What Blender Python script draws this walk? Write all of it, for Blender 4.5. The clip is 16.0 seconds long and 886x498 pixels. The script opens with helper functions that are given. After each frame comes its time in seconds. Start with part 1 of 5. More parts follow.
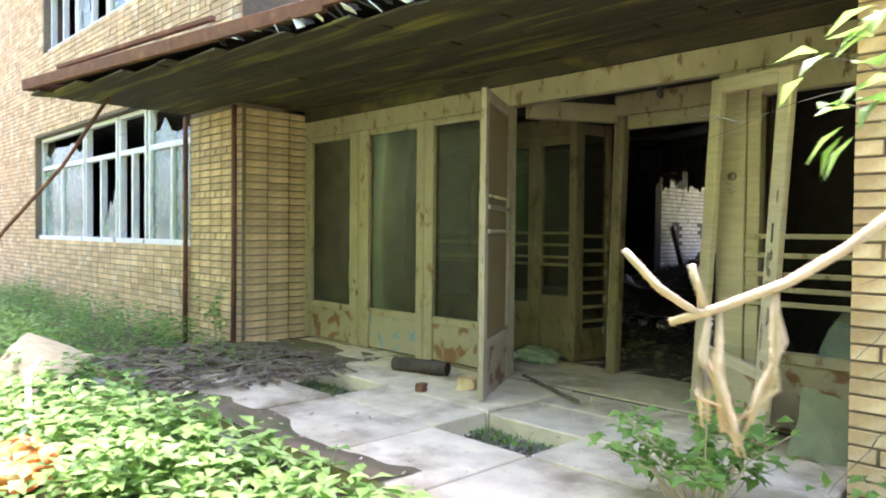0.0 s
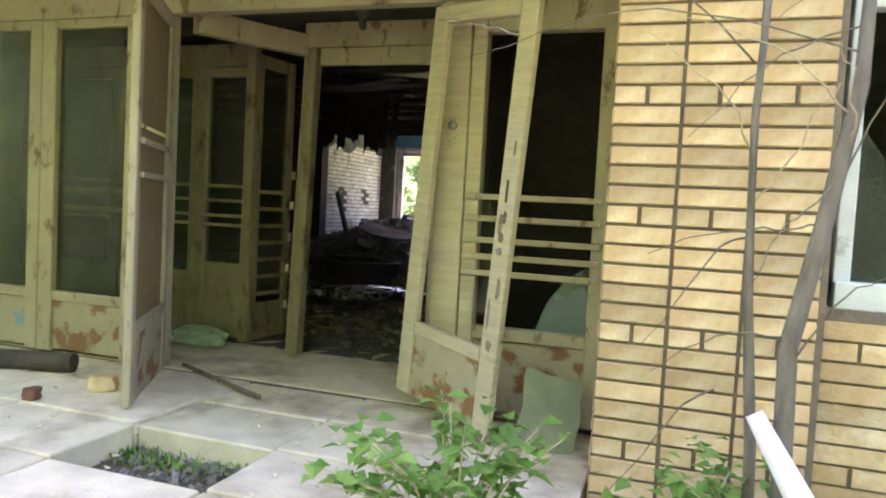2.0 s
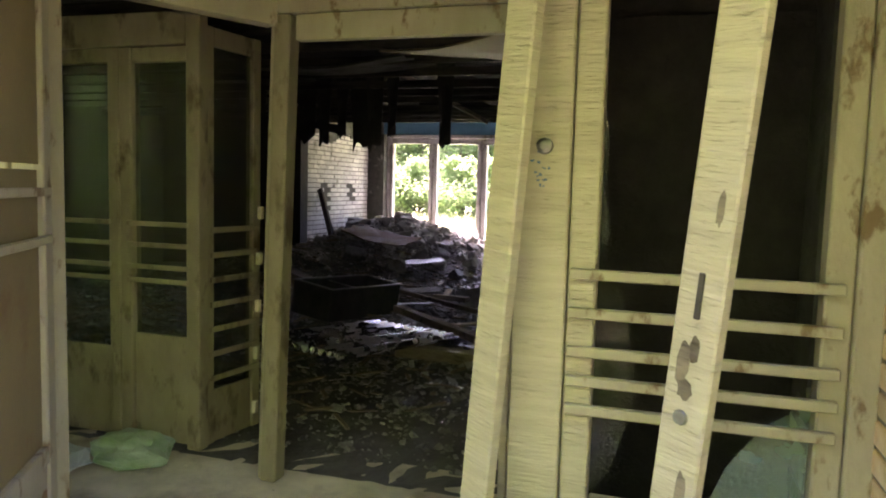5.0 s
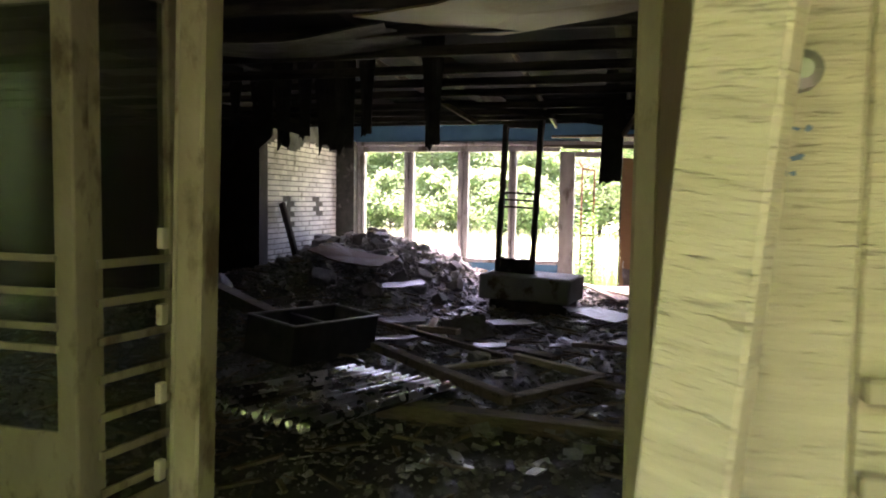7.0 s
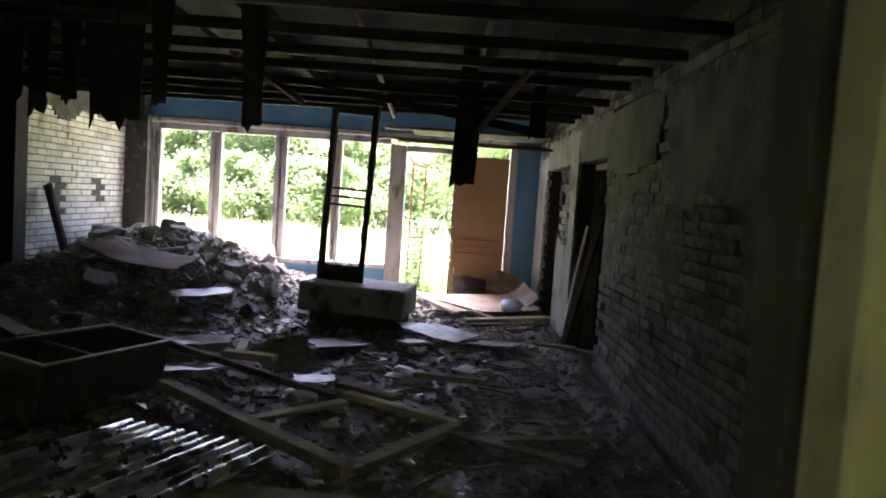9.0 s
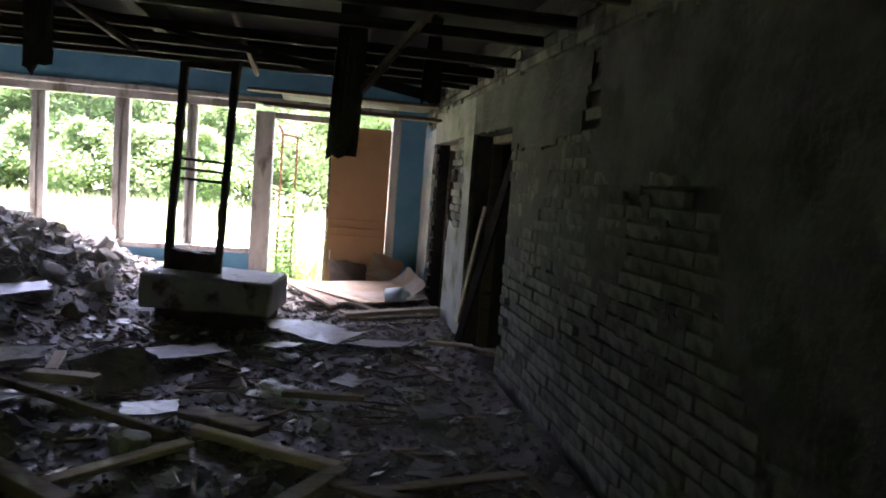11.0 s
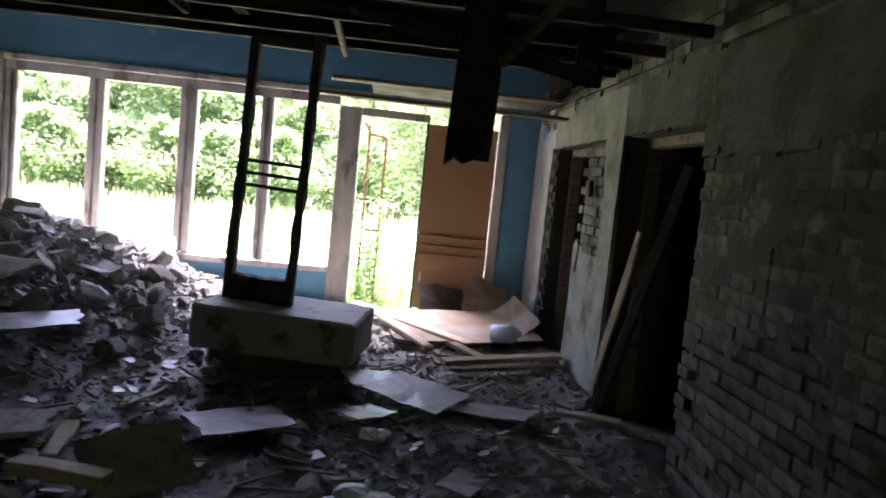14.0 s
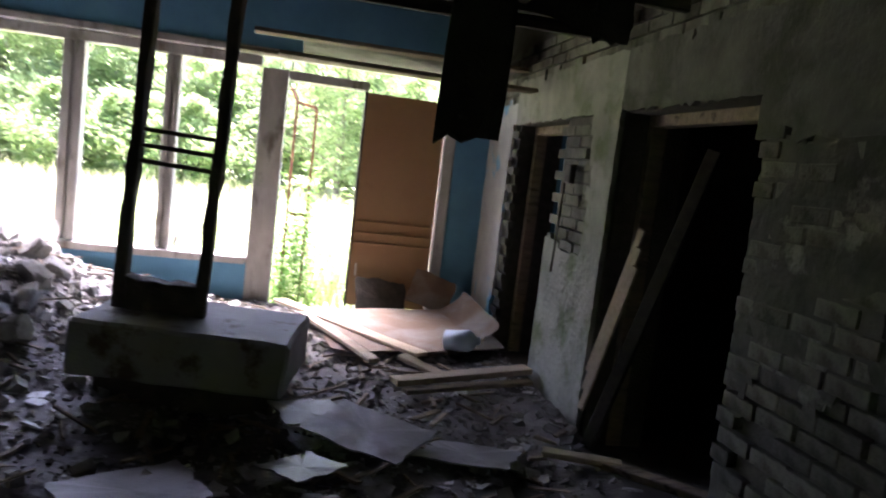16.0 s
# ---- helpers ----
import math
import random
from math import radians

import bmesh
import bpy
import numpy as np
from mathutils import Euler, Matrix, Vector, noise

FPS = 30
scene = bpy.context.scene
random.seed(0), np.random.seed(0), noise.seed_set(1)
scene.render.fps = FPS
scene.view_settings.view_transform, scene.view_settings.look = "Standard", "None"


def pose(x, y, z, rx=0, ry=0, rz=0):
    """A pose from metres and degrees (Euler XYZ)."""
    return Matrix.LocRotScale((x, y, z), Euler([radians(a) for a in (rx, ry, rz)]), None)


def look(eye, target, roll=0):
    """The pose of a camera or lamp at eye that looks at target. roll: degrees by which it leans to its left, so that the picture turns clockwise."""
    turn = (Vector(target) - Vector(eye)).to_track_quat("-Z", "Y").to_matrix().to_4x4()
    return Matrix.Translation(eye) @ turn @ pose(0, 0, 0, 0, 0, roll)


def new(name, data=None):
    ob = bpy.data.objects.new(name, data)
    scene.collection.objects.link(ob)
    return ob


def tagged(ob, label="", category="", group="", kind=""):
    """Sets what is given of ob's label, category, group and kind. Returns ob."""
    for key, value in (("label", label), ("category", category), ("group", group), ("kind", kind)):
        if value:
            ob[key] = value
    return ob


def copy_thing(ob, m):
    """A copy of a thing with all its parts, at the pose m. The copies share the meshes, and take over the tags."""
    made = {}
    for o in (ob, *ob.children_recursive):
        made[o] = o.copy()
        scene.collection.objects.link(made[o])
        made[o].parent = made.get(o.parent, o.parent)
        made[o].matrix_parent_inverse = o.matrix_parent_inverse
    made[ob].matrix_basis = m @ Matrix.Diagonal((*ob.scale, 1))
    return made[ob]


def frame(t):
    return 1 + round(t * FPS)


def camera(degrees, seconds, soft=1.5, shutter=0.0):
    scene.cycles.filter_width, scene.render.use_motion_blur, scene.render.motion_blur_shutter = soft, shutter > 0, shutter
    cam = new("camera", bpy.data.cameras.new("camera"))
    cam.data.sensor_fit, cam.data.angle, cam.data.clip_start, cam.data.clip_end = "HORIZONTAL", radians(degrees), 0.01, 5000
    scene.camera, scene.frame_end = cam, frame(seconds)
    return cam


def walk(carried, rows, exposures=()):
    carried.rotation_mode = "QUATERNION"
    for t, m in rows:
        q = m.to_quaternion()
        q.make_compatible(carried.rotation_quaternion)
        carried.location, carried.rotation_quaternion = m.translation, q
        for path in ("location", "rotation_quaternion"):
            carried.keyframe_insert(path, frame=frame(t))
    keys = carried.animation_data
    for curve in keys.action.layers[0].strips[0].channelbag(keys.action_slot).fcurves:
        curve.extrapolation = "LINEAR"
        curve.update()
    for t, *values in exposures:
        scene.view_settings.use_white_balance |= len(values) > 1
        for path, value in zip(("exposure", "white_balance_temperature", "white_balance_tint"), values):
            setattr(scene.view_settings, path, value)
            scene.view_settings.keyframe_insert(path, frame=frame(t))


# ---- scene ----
cam = camera(63.5, 16.0, 1.9, 0.35)
PATH = [
    (0, (2.88, -4.659, 1.225), (1.431, -3.281, 1.18), 0.6),
    (0.5, (2.636, -4.536, 1.208), (1.251, -3.094, 1.177), 1.1),
    (1, (2.392, -4.292, 1.18), (1.083, -2.784, 1.087), 2.3),
    (1.5, (2.18, -4.157, 1.167), (1.211, -2.415, 1.003), 3.0),
    (2, (2.061, -3.887, 1.137), (1.42, -1.995, 1.029), 3.1),
    (2.5, (1.891, -3.541, 1.143), (1.227, -1.665, 0.947), 3.8),
    (3, (1.672, -3.209, 1.202), (1.035, -1.316, 1.102), 5.5),
    (5.3, (1.124, -2.1, 1.491), (0.523, -0.201, 1.316), 0.9),
    (5.5, (1.105, -1.983, 1.492), (0.407, -0.114, 1.343), 0.7),
    (6, (0.878, -1.745, 1.458), (0.074, 0.085, 1.371), 4.8),
    (6.5, (0.697, -1.503, 1.493), (0.195, 0.429, 1.359), 3.1),
    (7, (0.593, -1.026, 1.449), (0.089, 0.904, 1.315), 0.9),
    (7.5, (0.469, -0.725, 1.493), (-0.092, 1.189, 1.357), 4.1),
    (8, (0.323, -0.453, 1.506), (0.024, 1.521, 1.38), 4.8),
    (8.2, (0.309, -0.336, 1.494), (0.184, 1.652, 1.316), 3.0),
    (10.3, (0.047, 0.739, 1.595), (0.193, 2.733, 1.532), 4.1),
    (10.5, (0.068, 0.811, 1.562), (0.332, 2.791, 1.48), 2.8),
    (11, (0.201, 1.187, 1.529), (0.573, 3.144, 1.347), 4.5),
    (11.5, (0.196, 1.473, 1.552), (0.605, 3.428, 1.448), 6.5),
    (12, (0.117, 1.792, 1.579), (0.66, 3.708, 1.397), 5.8),
    (12.5, (0.123, 1.98, 1.574), (0.55, 3.927, 1.408), 1.5),
    (13, (0.218, 2.289, 1.557), (0.323, 4.274, 1.337), 1.1),
    (13.5, (0.186, 2.472, 1.561), (0.251, 4.455, 1.311), 2.6),
    (14, (0.04, 2.794, 1.545), (0.21, 4.778, 1.362), 5.8),
    (14.5, (0.06, 3.057, 1.529), (0.454, 5.008, 1.338), 1.7),
    (15, (0.06, 3.4, 1.531), (0.133, 5.388, 1.327), 0.2),
    (15.5, (0.034, 3.571, 1.53), (0.183, 5.559, 1.372), 2.6),
    (16, (-0.107, 3.841, 1.556), (0.297, 5.787, 1.331), 6.9),
]
walk(cam, [(t, look(e, a, r)) for t, e, a, r in PATH],
     [(0, 3.1, 6150, 36), (3, 3.4, 6350, 42), (5.5, 3.5, 6450, 45), (6.5, 3.3, 6400, 45), (7.5, 3.6, 6250, 42), (10.5, 3.6, 5950, 35), (13, 3.65, 5900, 35), (14.5, 3.45, 5850, 35), (16, 3.25, 5900, 34)])

# ---------------------------------------------------------------- light
world = bpy.data.worlds.new("world")
scene.world = world
world.use_nodes = True
wn = world.node_tree
sky = wn.nodes.new("ShaderNodeTexSky")
sky.sky_type, sky.sun_disc = "NISHITA", False
sky.sun_elevation, sky.sun_rotation = radians(60), radians(340)
sky.air_density, sky.dust_density = 1.0, 3.0
wn.links.new(sky.outputs[0], wn.nodes["Background"].inputs[0])
wn.nodes["Background"].inputs[1].default_value = 0.15
sun = new("sun", bpy.data.lights.new("sun", "SUN"))
sun.data.energy, sun.data.angle, sun.data.color = 6.8, radians(38), (1.0, 0.95, 0.88)
az, el = radians(340), radians(60)
sun_from = Vector((math.sin(az) * math.cos(el), math.cos(az) * math.cos(el), math.sin(el)))
sun.matrix_world = look(sun_from * 40, (0, 0, 0))

# ---------------------------------------------------------------- materials
def surface(name, c1, c2, scale=8.0, rough=0.8, bump=0.3, c3=None, patch=1.5, amount=0.5, metallic=0.0, grain=(1, 1, 1), vary=0.0, sharp=0.06, fine=60.0, spec=0.4):
    """Two colours mixed by grain, a third in patches with a shape of their own, fine relief."""
    m = bpy.data.materials.new(name)
    m.use_nodes = True
    n, l = m.node_tree.nodes, m.node_tree.links
    b = n["Principled BSDF"]
    tc, mp = n.new("ShaderNodeTexCoord"), n.new("ShaderNodeMapping")
    mp.inputs["Scale"].default_value = grain
    l.new(tc.outputs["Object"], mp.inputs[0])
    n1 = n.new("ShaderNodeTexNoise")
    n1.inputs["Scale"].default_value, n1.inputs["Detail"].default_value, n1.inputs["Roughness"].default_value = scale, 6, 0.62
    l.new(mp.outputs[0], n1.inputs["Vector"])
    r1 = n.new("ShaderNodeValToRGB")
    r1.color_ramp.elements[0].position, r1.color_ramp.elements[1].position = 0.32, 0.68
    r1.color_ramp.elements[0].color, r1.color_ramp.elements[1].color = (*c1, 1), (*c2, 1)
    l.new(n1.outputs[0], r1.inputs[0])
    colour = r1.outputs[0]
    nf = n.new("ShaderNodeTexNoise")
    nf.inputs["Scale"].default_value, nf.inputs["Detail"].default_value = fine, 4
    l.new(mp.outputs[0], nf.inputs["Vector"])
    height = nf.outputs[0]
    if c3:
        n2 = n.new("ShaderNodeTexNoise")
        n2.inputs["Scale"].default_value, n2.inputs["Detail"].default_value, n2.inputs["Roughness"].default_value = patch, 8, 0.6
        l.new(mp.outputs[0], n2.inputs["Vector"])
        r2 = n.new("ShaderNodeMapRange")
        r2.inputs["From Min"].default_value, r2.inputs["From Max"].default_value = amount - sharp, amount + sharp
        l.new(n2.outputs[0], r2.inputs["Value"])
        mx = n.new("ShaderNodeMix")
        mx.data_type = "RGBA"
        l.new(r2.outputs[0], mx.inputs[0])
        l.new(colour, mx.inputs[6])
        mx.inputs[7].default_value = (*c3, 1)
        colour = mx.outputs[2]
        ad = n.new("ShaderNodeMath")
        ad.operation = "MULTIPLY_ADD"
        ad.inputs[1].default_value = -0.8
        l.new(r2.outputs[0], ad.inputs[0])
        l.new(nf.outputs[0], ad.inputs[2])
        height = ad.outputs[0]
    if vary:
        oi, gi = n.new("ShaderNodeObjectInfo"), n.new("ShaderNodeNewGeometry")
        sm = n.new("ShaderNodeMath")
        sm.operation = "ADD"
        l.new(oi.outputs["Random"], sm.inputs[0])
        l.new(gi.outputs["Random Per Island"], sm.inputs[1])
        fr = n.new("ShaderNodeMath")
        fr.operation = "FRACT"
        l.new(sm.outputs[0], fr.inputs[0])
        mr = n.new("ShaderNodeMapRange")
        mr.inputs["To Min"].default_value, mr.inputs["To Max"].default_value = 1 - vary, 1 + vary
        l.new(fr.outputs[0], mr.inputs["Value"])
        hs = n.new("ShaderNodeHueSaturation")
        l.new(mr.outputs[0], hs.inputs["Value"])
        l.new(colour, hs.inputs["Color"])
        colour = hs.outputs[0]
    l.new(colour, b.inputs["Base Color"])
    rr = n.new("ShaderNodeMapRange")
    rr.inputs["To Min"].default_value, rr.inputs["To Max"].default_value = max(rough - 0.14, 0.03), min(rough + 0.14, 1)
    l.new(n1.outputs[0], rr.inputs["Value"])
    l.new(rr.outputs[0], b.inputs["Roughness"])
    b.inputs["Metallic"].default_value = metallic
    b.inputs["Specular IOR Level"].default_value = spec
    if bump:
        bp = n.new("ShaderNodeBump")
        bp.inputs["Strength"].default_value, bp.inputs["Distance"].default_value = bump, 0.012
        l.new(height, bp.inputs["Height"])
        l.new(bp.outputs[0], b.inputs["Normal"])
    return m


def leafy(name, c1, c2, through_light=0.35):
    m = bpy.data.materials.new(name)
    m.use_nodes = True
    n, l = m.node_tree.nodes, m.node_tree.links
    b = n["Principled BSDF"]
    gi, r = n.new("ShaderNodeNewGeometry"), n.new("ShaderNodeValToRGB")
    r.color_ramp.elements[0].color, r.color_ramp.elements[1].color = (*c1, 1), (*c2, 1)
    l.new(gi.outputs["Random Per Island"], r.inputs[0])
    l.new(r.outputs[0], b.inputs["Base Color"])
    b.inputs["Roughness"].default_value = 0.55
    tr, mx = n.new("ShaderNodeBsdfTranslucent"), n.new("ShaderNodeMixShader")
    l.new(r.outputs[0], tr.inputs[0])
    mx.inputs[0].default_value = through_light
    l.new(b.outputs[0], mx.inputs[1])
    l.new(tr.outputs[0], mx.inputs[2])
    l.new(mx.outputs[0], n["Material Output"].inputs[0])
    return m


def glassy(name, tint, rough, dirt):
    """A dusty pane: clear glass mixed with a film of dirt."""
    m = bpy.data.materials.new(name)
    m.use_nodes = True
    n, l = m.node_tree.nodes, m.node_tree.links
    b = n["Principled BSDF"]
    b.inputs["Base Color"].default_value, b.inputs["Roughness"].default_value = (*tint, 1), 0.5
    gl, tp, mg, mx = n.new("ShaderNodeBsdfGlossy"), n.new("ShaderNodeBsdfTransparent"), n.new("ShaderNodeMixShader"), n.new("ShaderNodeMixShader")
    gl.inputs["Roughness"].default_value = rough
    fz, tc, nz, mr = n.new("ShaderNodeFresnel"), n.new("ShaderNodeTexCoord"), n.new("ShaderNodeTexNoise"), n.new("ShaderNodeMapRange")
    fz.inputs[0].default_value = 1.28
    tp.inputs[0].default_value = (0.85, 0.9, 0.86, 1)
    l.new(fz.outputs[0], mg.inputs[0])
    l.new(tp.outputs[0], mg.inputs[1])
    l.new(gl.outputs[0], mg.inputs[2])
    nz.inputs["Scale"].default_value, nz.inputs["Detail"].default_value = 3, 8
    l.new(tc.outputs["Object"], nz.inputs["Vector"])
    mr.inputs["To Min"].default_value, mr.inputs["To Max"].default_value = max(dirt - 0.2, 0), min(dirt + 0.2, 1)
    l.new(nz.outputs[0], mr.inputs["Value"])
    l.new(mr.outputs[0], mx.inputs[0])
    l.new(mg.outputs[0], mx.inputs[1])
    l.new(b.outputs[0], mx.inputs[2])
    l.new(mx.outputs[0], n["Material Output"].inputs[0])
    return m


M_cream = surface("cream_paint", (0.356, 0.304, 0.198), (0.436, 0.383, 0.264), 5, 0.5, 0.35, (0.20, 0.13, 0.065), 12, 0.615, grain=(1, 1, 0.5), fine=40, sharp=0.04)
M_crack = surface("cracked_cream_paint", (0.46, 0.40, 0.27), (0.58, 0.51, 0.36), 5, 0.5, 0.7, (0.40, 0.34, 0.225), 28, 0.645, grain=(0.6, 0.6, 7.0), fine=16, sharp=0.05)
# Grimy cream, darkened further to paint in the vestibule's shade.
M_crackv = surface("grimy_shaded_cream_paint", (0.225, 0.188, 0.113), (0.335, 0.285, 0.185), 4, 0.6, 0.4, (0.12, 0.085, 0.045), 7, 0.60, grain=(1, 1, 0.5), fine=30)
M_peel = surface("peeling_panel_paint", (0.360, 0.317, 0.216), (0.432, 0.374, 0.252), 7, 0.65, 0.5, (0.25, 0.13, 0.06), 5, 0.545, sharp=0.03)
M_blue_peel = surface("peeling_panel_blue", (0.374, 0.331, 0.230), (0.432, 0.374, 0.259), 7, 0.65, 0.5, (0.20, 0.33, 0.40), 7, 0.57, sharp=0.03)
M_board = surface("brown_fibreboard", (0.20, 0.148, 0.066), (0.27, 0.20, 0.092), 3, 0.6, 0.15, (0.20, 0.11, 0.05), 2.5, 0.62)
M_tan = surface("tan_painted_board", (0.192, 0.140, 0.084), (0.248, 0.188, 0.116), 2, 0.6, 0.15, (0.25, 0.15, 0.08), 3.0, 0.68)
M_leafboard = surface("orange_brown_door_board", (0.34, 0.20, 0.10), (0.40, 0.245, 0.125), 2, 0.6, 0.1, (0.30, 0.15, 0.06), 2.0, 0.64)
M_brick = surface("yellow_facing_brick", (0.52, 0.35, 0.18), (0.68, 0.50, 0.29), 7, 0.8, 0.4, (0.76, 0.64, 0.44), 4, 0.60, vary=0.2, sharp=0.09)
M_mortar = surface("grey_mortar", (0.16, 0.13, 0.10), (0.24, 0.20, 0.15), 20, 0.9, 0.4)
# Grimy brick, darkened further to paint the east wall's shade.
M_sil = surface("grimy_darkened_silicate_brick", (0.085, 0.085, 0.066), (0.175, 0.17, 0.135), 10, 0.85, 0.7, (0.06, 0.058, 0.042), 5, 0.55, vary=0.4)
M_silw = surface("white_silicate_brick", (0.50, 0.49, 0.43), (0.66, 0.64, 0.57), 10, 0.85, 0.5, (0.28, 0.27, 0.21), 4, 0.62, vary=0.15)
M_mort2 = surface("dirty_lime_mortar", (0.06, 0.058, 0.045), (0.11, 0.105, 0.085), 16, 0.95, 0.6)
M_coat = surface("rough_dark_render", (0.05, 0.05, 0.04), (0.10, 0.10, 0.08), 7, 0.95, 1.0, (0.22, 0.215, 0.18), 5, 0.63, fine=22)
# Mouldy plaster, its tone also lowered for the dim east wall.
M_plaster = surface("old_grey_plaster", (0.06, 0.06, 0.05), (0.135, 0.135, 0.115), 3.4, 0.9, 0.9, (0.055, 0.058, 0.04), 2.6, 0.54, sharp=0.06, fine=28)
# Paler copy of that plaster, with window light put into the colour.
M_pierplaster = surface("window_lit_stained_plaster", (0.16, 0.168, 0.14), (0.28, 0.28, 0.24), 3.4, 0.9, 0.8, (0.11, 0.13, 0.07), 3.1, 0.58, sharp=0.08, fine=28)
M_blue = surface("blue_wall_paint", (0.10, 0.27, 0.42), (0.14, 0.34, 0.50), 3, 0.7, 0.25, (0.42, 0.42, 0.38), 2.6, 0.68, sharp=0.03)
M_bluemark = surface("blue_paint_mark", (0.10, 0.16, 0.26), (0.18, 0.25, 0.36), 30, 0.7, 0.1)
M_whitewall = surface("peeling_whitewash", (0.29, 0.29, 0.265), (0.41, 0.40, 0.375), 4, 0.85, 0.5, (0.13, 0.29, 0.43), 2.2, 0.60, sharp=0.02)
M_frame = surface("weathered_window_wood", (0.40, 0.38, 0.34), (0.58, 0.56, 0.52), 8, 0.8, 0.5, (0.22, 0.19, 0.15), 5, 0.60, grain=(1, 1, 0.4))
M_whitepaint = surface("white_window_paint", (0.62, 0.66, 0.64), (0.75, 0.78, 0.76), 6, 0.6, 0.25, (0.40, 0.40, 0.36), 6, 0.66)
M_conc = surface("porch_concrete", (0.58, 0.50, 0.36), (0.80, 0.71, 0.53), 4, 0.85, 0.4, (0.26, 0.20, 0.12), 1.6, 0.60, sharp=0.10, vary=0.08)
M_kerb = surface("grey_concrete", (0.36, 0.34, 0.30), (0.48, 0.46, 0.41), 6, 0.9, 0.5, (0.22, 0.24, 0.13), 3, 0.6)
# Base darkened to paint the shade under the canopy; moss lies in patches.
M_soffit = surface("mossy_shaded_canopy_boards", (0.022, 0.018, 0.011), (0.062, 0.052, 0.030), 5, 0.8, 0.6, (0.17, 0.165, 0.035), 1.5, 0.60, grain=(0.45, 4.0, 1), sharp=0.07, vary=0.3)
M_rust = surface("red_brown_rust_steel", (0.12, 0.055, 0.035), (0.20, 0.09, 0.055), 9, 0.75, 0.4, (0.25, 0.12, 0.06), 5, 0.6)
M_felt = surface("torn_roofing_felt", (0.02, 0.02, 0.018), (0.05, 0.048, 0.042), 7, 0.85, 0.5, (0.30, 0.30, 0.28), 4, 0.7)
# Near-black colour, so unlit rooms and ceiling read as deep shade.
M_dark = surface("near_black_boards", (0.022, 0.02, 0.017), (0.05, 0.045, 0.038), 6, 0.9, 0.5, grain=(1, 4, 1))
# Almost black, to paint the dark void above the battens.
M_soot = surface("void_black_boards", (0.008, 0.008, 0.007), (0.02, 0.019, 0.017), 3, 0.95, 0.4, grain=(0.6, 3, 1))
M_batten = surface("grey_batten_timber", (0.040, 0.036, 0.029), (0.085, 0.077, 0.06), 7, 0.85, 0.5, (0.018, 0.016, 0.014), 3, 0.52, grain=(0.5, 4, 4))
M_joist = surface("dark_timber", (0.028, 0.024, 0.019), (0.062, 0.054, 0.041), 7, 0.85, 0.5, grain=(0.5, 4, 4))
M_timber = surface("grey_broken_timber", (0.17, 0.135, 0.095), (0.30, 0.245, 0.175), 8, 0.85, 0.5, (0.09, 0.07, 0.05), 4, 0.6, grain=(1, 5, 5), vary=0.2)
M_paleplank = surface("pale_split_plank", (0.42, 0.33, 0.22), (0.55, 0.45, 0.32), 8, 0.8, 0.4, grain=(0.6, 5, 5), vary=0.15)
M_rubble = surface("dusty_rubble", (0.19, 0.178, 0.155), (0.33, 0.315, 0.28), 22, 0.68, 0.6, (0.11, 0.10, 0.085), 9, 0.58, vary=0.3, sharp=0.12)
M_chunk = surface("broken_plaster_chunks", (0.28, 0.268, 0.24), (0.42, 0.408, 0.375), 20, 0.88, 0.5, (0.20, 0.188, 0.165), 9, 0.58, vary=0.25, sharp=0.12)
M_shard = surface("wet_tile_shards", (0.27, 0.262, 0.24), (0.44, 0.428, 0.40), 9, 0.36, 0.3, (0.15, 0.142, 0.128), 6, 0.56, vary=0.35, sharp=0.1, spec=0.5)
M_earth = surface("dark_wet_dirt", (0.065, 0.058, 0.05), (0.14, 0.126, 0.11), 6, 0.66, 0.9, (0.15, 0.14, 0.12), 2.2, 0.62, fine=25, spec=0.3)
M_block = surface("painted_concrete_block", (0.310, 0.304, 0.285), (0.384, 0.378, 0.360), 3, 0.75, 0.3, (0.12, 0.085, 0.06), 4.5, 0.61, sharp=0.05)
M_char = surface("blackened_frame_wood", (0.045, 0.038, 0.031), (0.105, 0.088, 0.07), 8, 0.8, 0.6)
M_zinc = surface("dull_corrugated_metal", (0.50, 0.50, 0.49), (0.66, 0.66, 0.65), 5, 0.27, 0.1, (0.34, 0.31, 0.28), 3, 0.72, metallic=0.85)
M_box = surface("black_steel_box", (0.045, 0.043, 0.04), (0.095, 0.09, 0.082), 6, 0.7, 0.3)
M_rim = surface("grey_trough_rim", (0.14, 0.135, 0.125), (0.25, 0.24, 0.225), 9, 0.55, 0.3)
M_sheet = surface("grey_wet_lino_sheet", (0.17, 0.164, 0.16), (0.28, 0.272, 0.266), 4, 0.4, 0.2, (0.15, 0.14, 0.13), 3, 0.6, vary=0.15, spec=0.4)
M_lino = surface("orange_brown_lino", (0.16, 0.10, 0.062), (0.22, 0.155, 0.105), 3, 0.8, 0.4, (0.25, 0.22, 0.185), 2.2, 0.54, sharp=0.08)
M_soil = surface("soil_and_litter", (0.11, 0.085, 0.05), (0.20, 0.155, 0.095), 5, 0.95, 0.7, (0.10, 0.14, 0.04), 1.2, 0.55)
# Ground colour paled to paint blown-out daylight on the meadow.
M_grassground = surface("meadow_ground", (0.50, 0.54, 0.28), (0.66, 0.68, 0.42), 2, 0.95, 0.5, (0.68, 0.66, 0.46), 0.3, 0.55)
M_moss = surface("mossy_pit_earth", (0.10, 0.09, 0.05), (0.15, 0.14, 0.06), 9, 0.95, 0.8, (0.09, 0.13, 0.02), 5, 0.5)
M_bark = surface("grey_bark", (0.13, 0.115, 0.09), (0.24, 0.21, 0.17), 12, 0.9, 0.8, grain=(2, 2, 0.4))
